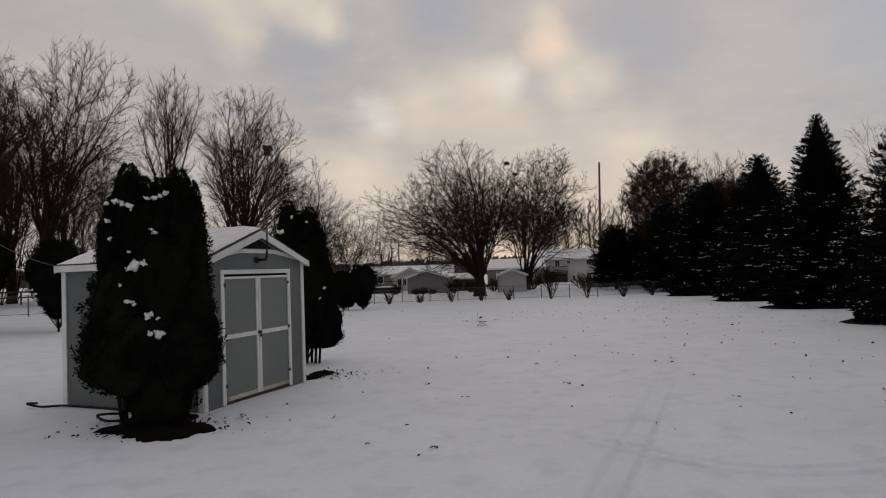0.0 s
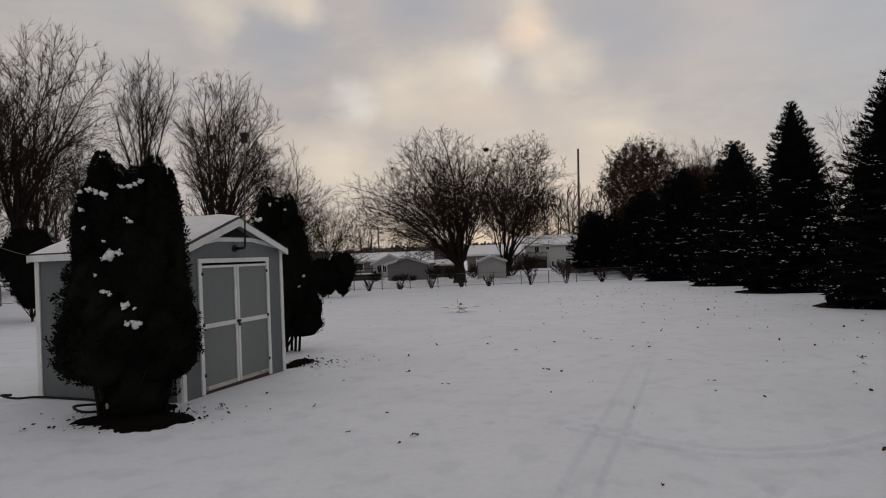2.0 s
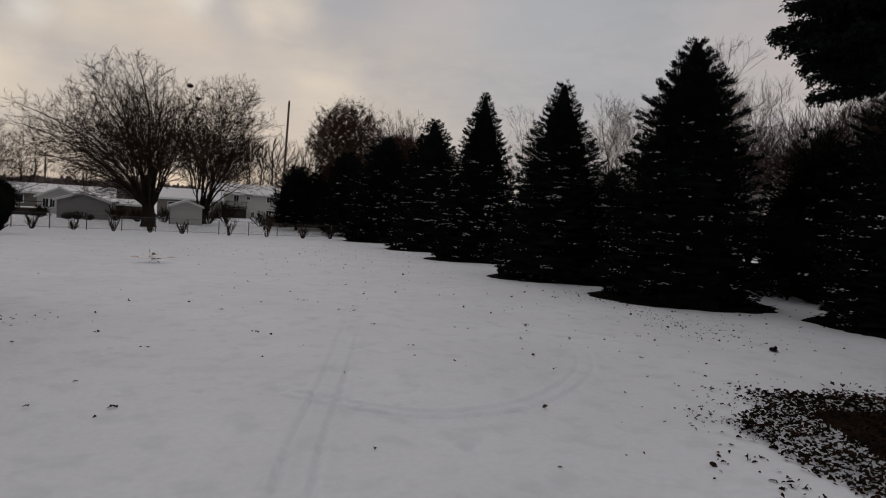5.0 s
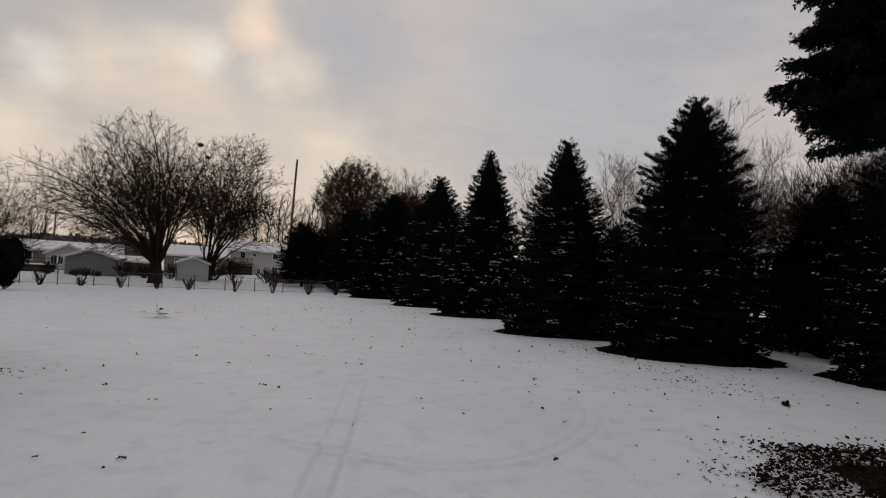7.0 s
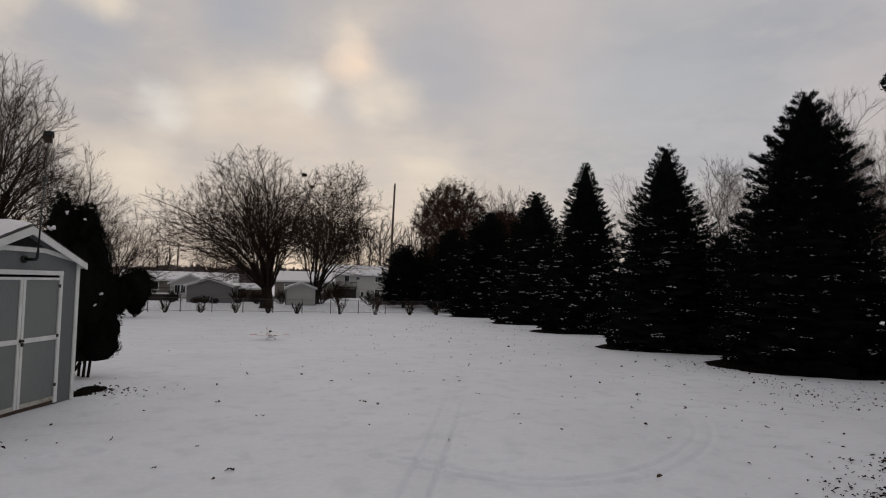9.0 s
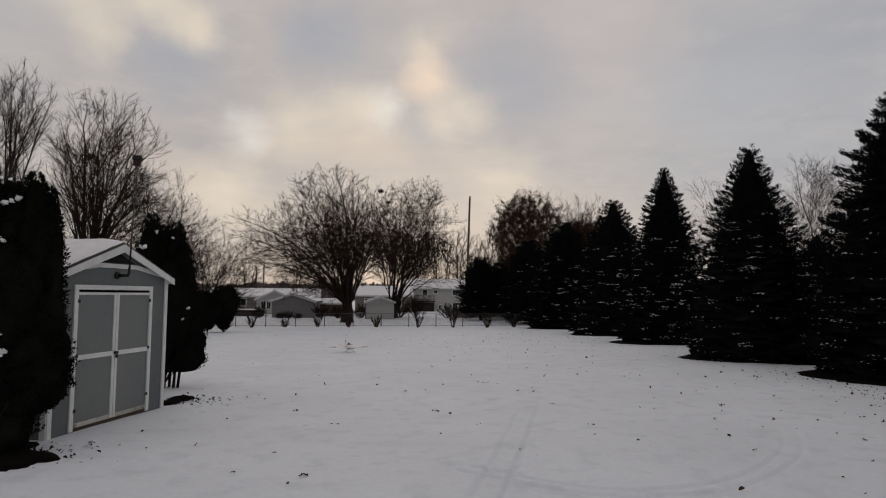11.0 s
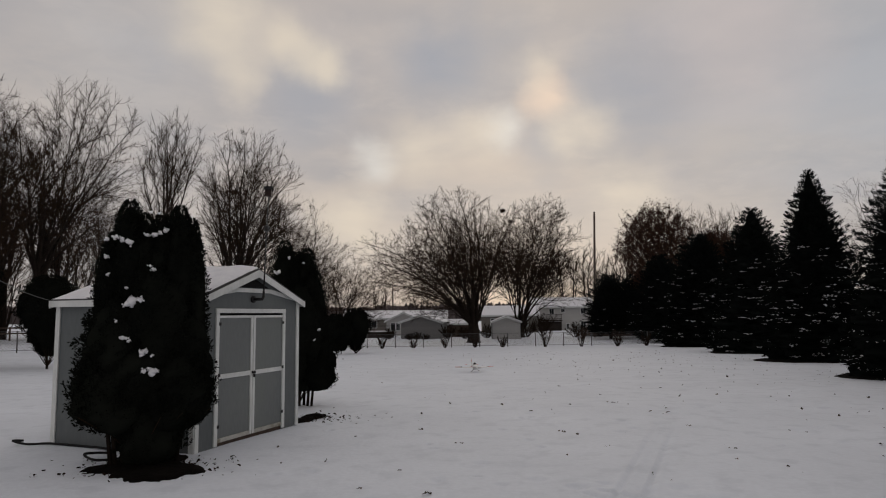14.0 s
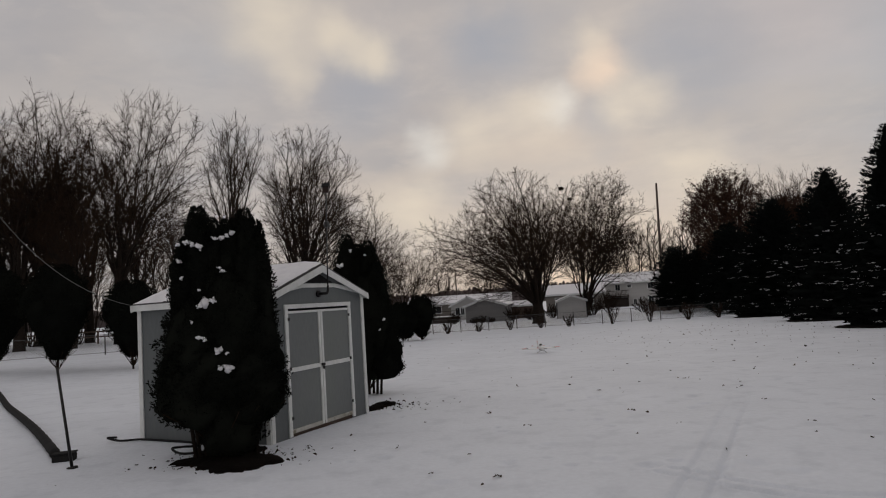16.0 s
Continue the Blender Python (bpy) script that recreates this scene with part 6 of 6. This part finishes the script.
def bark_chunk(label, place, length, seed):
    """A broken piece of bark or clod lying askew on the snow."""
    x, y = place
    ob = empty("bark_chunk", pose(x, y, land(x, y), 0, 8, 35), label=label, category="debris")
    b = bmesh.new()
    bmesh.ops.create_icosphere(b, subdivisions=3, radius=1)
    o = Vector((seed, 1.7, 3.1))
    for v in b.verts:
        k = 0.75 + 0.7 * noise.noise(v.co * 1.6 + o) + 0.3 * noise.noise(v.co * 4.1 + o)
        v.co = Vector((v.co.x * length * 0.5 * k, v.co.y * length * 0.26 * k, max(v.co.z * k, -0.25) * length * 0.27 + length * 0.10))
    part("bark", b, LITTER, ob, "rough dark brown bark")
    c = bmesh.new()
    bmesh.ops.create_icosphere(c, subdivisions=2, radius=1)
    for v in c.verts:
        k = 0.8 + 0.8 * noise.noise(v.co * 2.3 + o)
        v.co = Vector((v.co.x * length * 0.22 * k, v.co.y * length * 0.16 * k, v.co.z * length * 0.05 + length * 0.33))
    part("snow", c, SNOW_CLUMP, ob, "snow lying on it", smooth=True)


bark_chunk("rough dark chunk of bark with snow on it", (9.6, 6.95), 0.24, 5.0)

# ---- hose, cable, post and pipe by the shed ----
def eased(points, steps=6):
    """A smooth curve through the points."""
    p = [Vector(q) for q in points]
    p = [p[0] * 2 - p[1]] + p + [p[-1] * 2 - p[-2]]
    out = []
    for i in range(1, len(p) - 2):
        for k in range(steps):
            t = k / steps
            out.append(0.5 * (2 * p[i] + (p[i + 1] - p[i - 1]) * t + (2 * p[i - 1] - 5 * p[i] + 4 * p[i + 1] - p[i + 2]) * t * t + (3 * p[i] - p[i - 1] - 3 * p[i + 1] + p[i + 2]) * t ** 3))
    return out + [p[-2]]


hose = pipe("garden_hose", [SHED @ q for q in eased(((-0.62, 0.62, 0.03), (-0.80, 0.78, 0.05), (-0.74, 1.0, 0.09), (-0.55, 1.02, 0.07), (-0.30, 0.98, 0.03), (-0.14, 1.3, 0.03), (-0.10, 1.8, 0.03), (-0.13, 2.3, 0.04), (-0.30, 2.5, 0.05), (-0.34, 2.72, 0.09), (-0.16, 2.76, 0.06)))],
            0.016, BLACK_RUBBER, None, sides=8)
tagged(hose, "black garden hose lying along the shed wall", "hose")
c0 = SHED @ Vector((-0.10, SD + 0.02, EAVE - 0.03))
c1 = Vector((-9.61, 11.44, 4.5))
pts = []
for k in range(17):
    t = k / 16
    p = c0.lerp(c1, t)
    p.z -= 0.42 * 4 * t * (1 - t)
    pts.append(p)
tagged(pipe("overhead_cable", pts, 0.005, CABLE_GREY, None, sides=6), "grey power cable sagging to the shed eave", "cable")

gp = empty("garden_post", pose(-5.28, 7.77, 0, 0, -8, 0), label="slim black metal garden post leaning in the snow", category="post")
pipe("rod", [(0, 0, -0.1), (0, 0, 1.26)], [0.019, 0.016], BLACK_METAL, gp, sides=8)
pipe("foot_plate", [(0, 0, 0.0), (0, 0, 0.025)], [0.07, 0.06], BLACK_METAL, gp, sides=10)
bx = empty("drain_box", pose(-5.68, 8.2, 0, 0, 0, 20), label="small black box at the end of a drain pipe", category="box")
part("box", box_bm(0.26, 0.16, 0.10, (0, 0, 0), 0.012), BLACK_RUBBER, bx)
part("lid", box_bm(0.28, 0.18, 0.02, (0, 0, 0.10), 0.006), BLACK_RUBBER, bx)
dp = []
for k in range(60):
    t = k / 59
    dp.append((-5.86 - 9.6 * t, 8.3 + 10.6 * t + 0.05 * math.sin(t * 9), land(-5.9 - 9.6 * t, 8.3 + 10.6 * t) + 0.06))
tagged(pipe("drain_pipe", dp, [0.062 + 0.008 * (k % 2) for k in range(60)], BLACK_RUBBER, None, sides=10), "black corrugated drain pipe lying on the snow", "pipe")


# ---- model aeroplane ----
def make_plane():
    m = empty("model_aeroplane", pose(1.32, 22.9, land(0, 22.9), 0, 0, 6) @ Matrix.Scale(1.1, 4), label="white red and black foam model aeroplane on skis", category="model aeroplane")
    zc = 0.17
    # nose towards -y
    b = bmesh.new()
    rings = []
    for y, w, h, z in ((-0.50, 0.035, 0.035, 0.0), (-0.46, 0.055, 0.06, 0), (-0.30, 0.07, 0.085, 0.0), (-0.08, 0.072, 0.10, 0.005), (0.12, 0.06, 0.085, 0.0), (0.35, 0.035, 0.055, 0.0), (0.52, 0.018, 0.035, 0.005)):
        rings.append([b.verts.new((math.cos(a) * w, y, zc + z + math.sin(a) * h)) for a in (2 * math.pi * k / 12 for k in range(12))])
    for r0, r1 in zip(rings, rings[1:]):
        for k in range(12):
            b.faces.new((r0[k], r0[(k + 1) % 12], r1[(k + 1) % 12], r1[k]))
    b.faces.new(rings[0][::-1])
    b.faces.new(rings[-1])
    part("fuselage", b, FOAM_WHITE, m, "white foam fuselage", smooth=True)
    for s in (-1, 1):
        part("stripe", box_bm(0.006, 0.62, 0.022, (s * 0.0665, -0.06, zc - 0.02), turn=pose(0, 0, 0, 0, 0, 0)), FOAM_RED, m, "red side stripe")
        wing = prism_bm([(0.0, 0), (s * 0.42, 0.022), (s * 0.42, 0.038), (0.0, 0.028)], 0.20, 0.004)
        bmesh.ops.translate(wing, verts=wing.verts, vec=(s * 0.04, -0.18, zc - 0.035))
        part("wing", wing, FOAM_WHITE, m, "white wing panel")
        tip = prism_bm([(s * 0.46, -0.011), (s * 0.60, -0.004), (s * 0.60, 0.008), (s * 0.46, 0.005)], 0.20, 0.003)
        bmesh.ops.translate(tip, verts=tip.verts, vec=(0, -0.18, zc))
        part("wing_tip", tip, FOAM_WHITE, m, "white wing tip")
        part("wing_patch", box_bm(0.15, 0.15, 0.004, (s * 0.52, -0.09, zc + 0.006)), FOAM_RED, m, "red wing marking")
        part("wing_mark", box_bm(0.05, 0.14, 0.004, (s * 0.42, -0.08, zc + 0.004)), FOAM_BLACK, m, "black wing marking")
        st = box_bm(0.20, 0.11, 0.012, (s * 0.115, 0.47, zc + 0.02), 0.003)
        part("tailplane", st, FOAM_WHITE, m)
        part("tailplane_tip", box_bm(0.05, 0.09, 0.004, (s * 0.19, 0.47, zc + 0.033)), FOAM_RED, m, "red tail tip")
        pipe("ski_leg", [(s * 0.04, -0.25, zc - 0.05), (s * 0.15, -0.27, 0.03)], [0.006, 0.006], BLACK_METAL, m, sides=6)
        part("ski", box_bm(0.045, 0.20, 0.008, (s * 0.15, -0.27, 0.018), 0.002), FOAM_WHITE, m)
    fin = prism_bm([(0.36, zc + 0.04), (0.55, zc + 0.04), (0.58, zc + 0.24), (0.50, zc + 0.24)], 0.014)
    bmesh.ops.transform(fin, matrix=Matrix(((0, 1, 0, -0.007), (1, 0, 0, 0), (0, 0, 1, 0), (0, 0, 0, 1))), verts=fin.verts)
    bmesh.ops.recalc_face_normals(fin, faces=fin.faces)
    part("tail_fin", fin, FOAM_WHITE, m, "white tail fin")
    part("fin_stripe", box_bm(0.018, 0.10, 0.05, (0, 0.52, zc + 0.12), turn=pose(0, 0, 0, 25, 0, 0)), FOAM_RED, m, "red fin stripe")
    can = bmesh.new()
    bmesh.ops.create_icosphere(can, subdivisions=2, radius=1)
    for v in can.verts:
        v.co = Vector((v.co.x * 0.05, v.co.y * 0.13 - 0.13, max(v.co.z, -0.2) * 0.065 + zc + 0.075))
    part("canopy", can, FOAM_BLACK, m, "glossy black canopy", smooth=True)
    pipe("spinner", [(0, -0.50, zc), (0, -0.535, zc), (0, -0.56, zc)], [0.028, 0.02, 0.003], FOAM_WHITE, m, sides=10)
    part("propeller", box_bm(0.24, 0.006, 0.018, (0, -0.525, zc - 0.009), 0.002), BLACK_METAL, m, "black propeller")


make_plane()

# ---- rail and post seen past the shed ----
rf = empty("rail_fence", pose(-33.0, 57.0, 0.0, 0, 0, 38), label="dark two-rail wooden fence at the edge of the woods", category="fence")
for k in range(7):
    part("post", box_bm(0.13, 0.13, 1.2, (-9 + 3 * k, 0, -0.05), 0.01), WOOD_DARK, rf)
for z in (0.55, 1.0):
    part("rail", box_bm(18.2, 0.07, 0.13, (0, -0.06, z)), WOOD_DARK, rf)
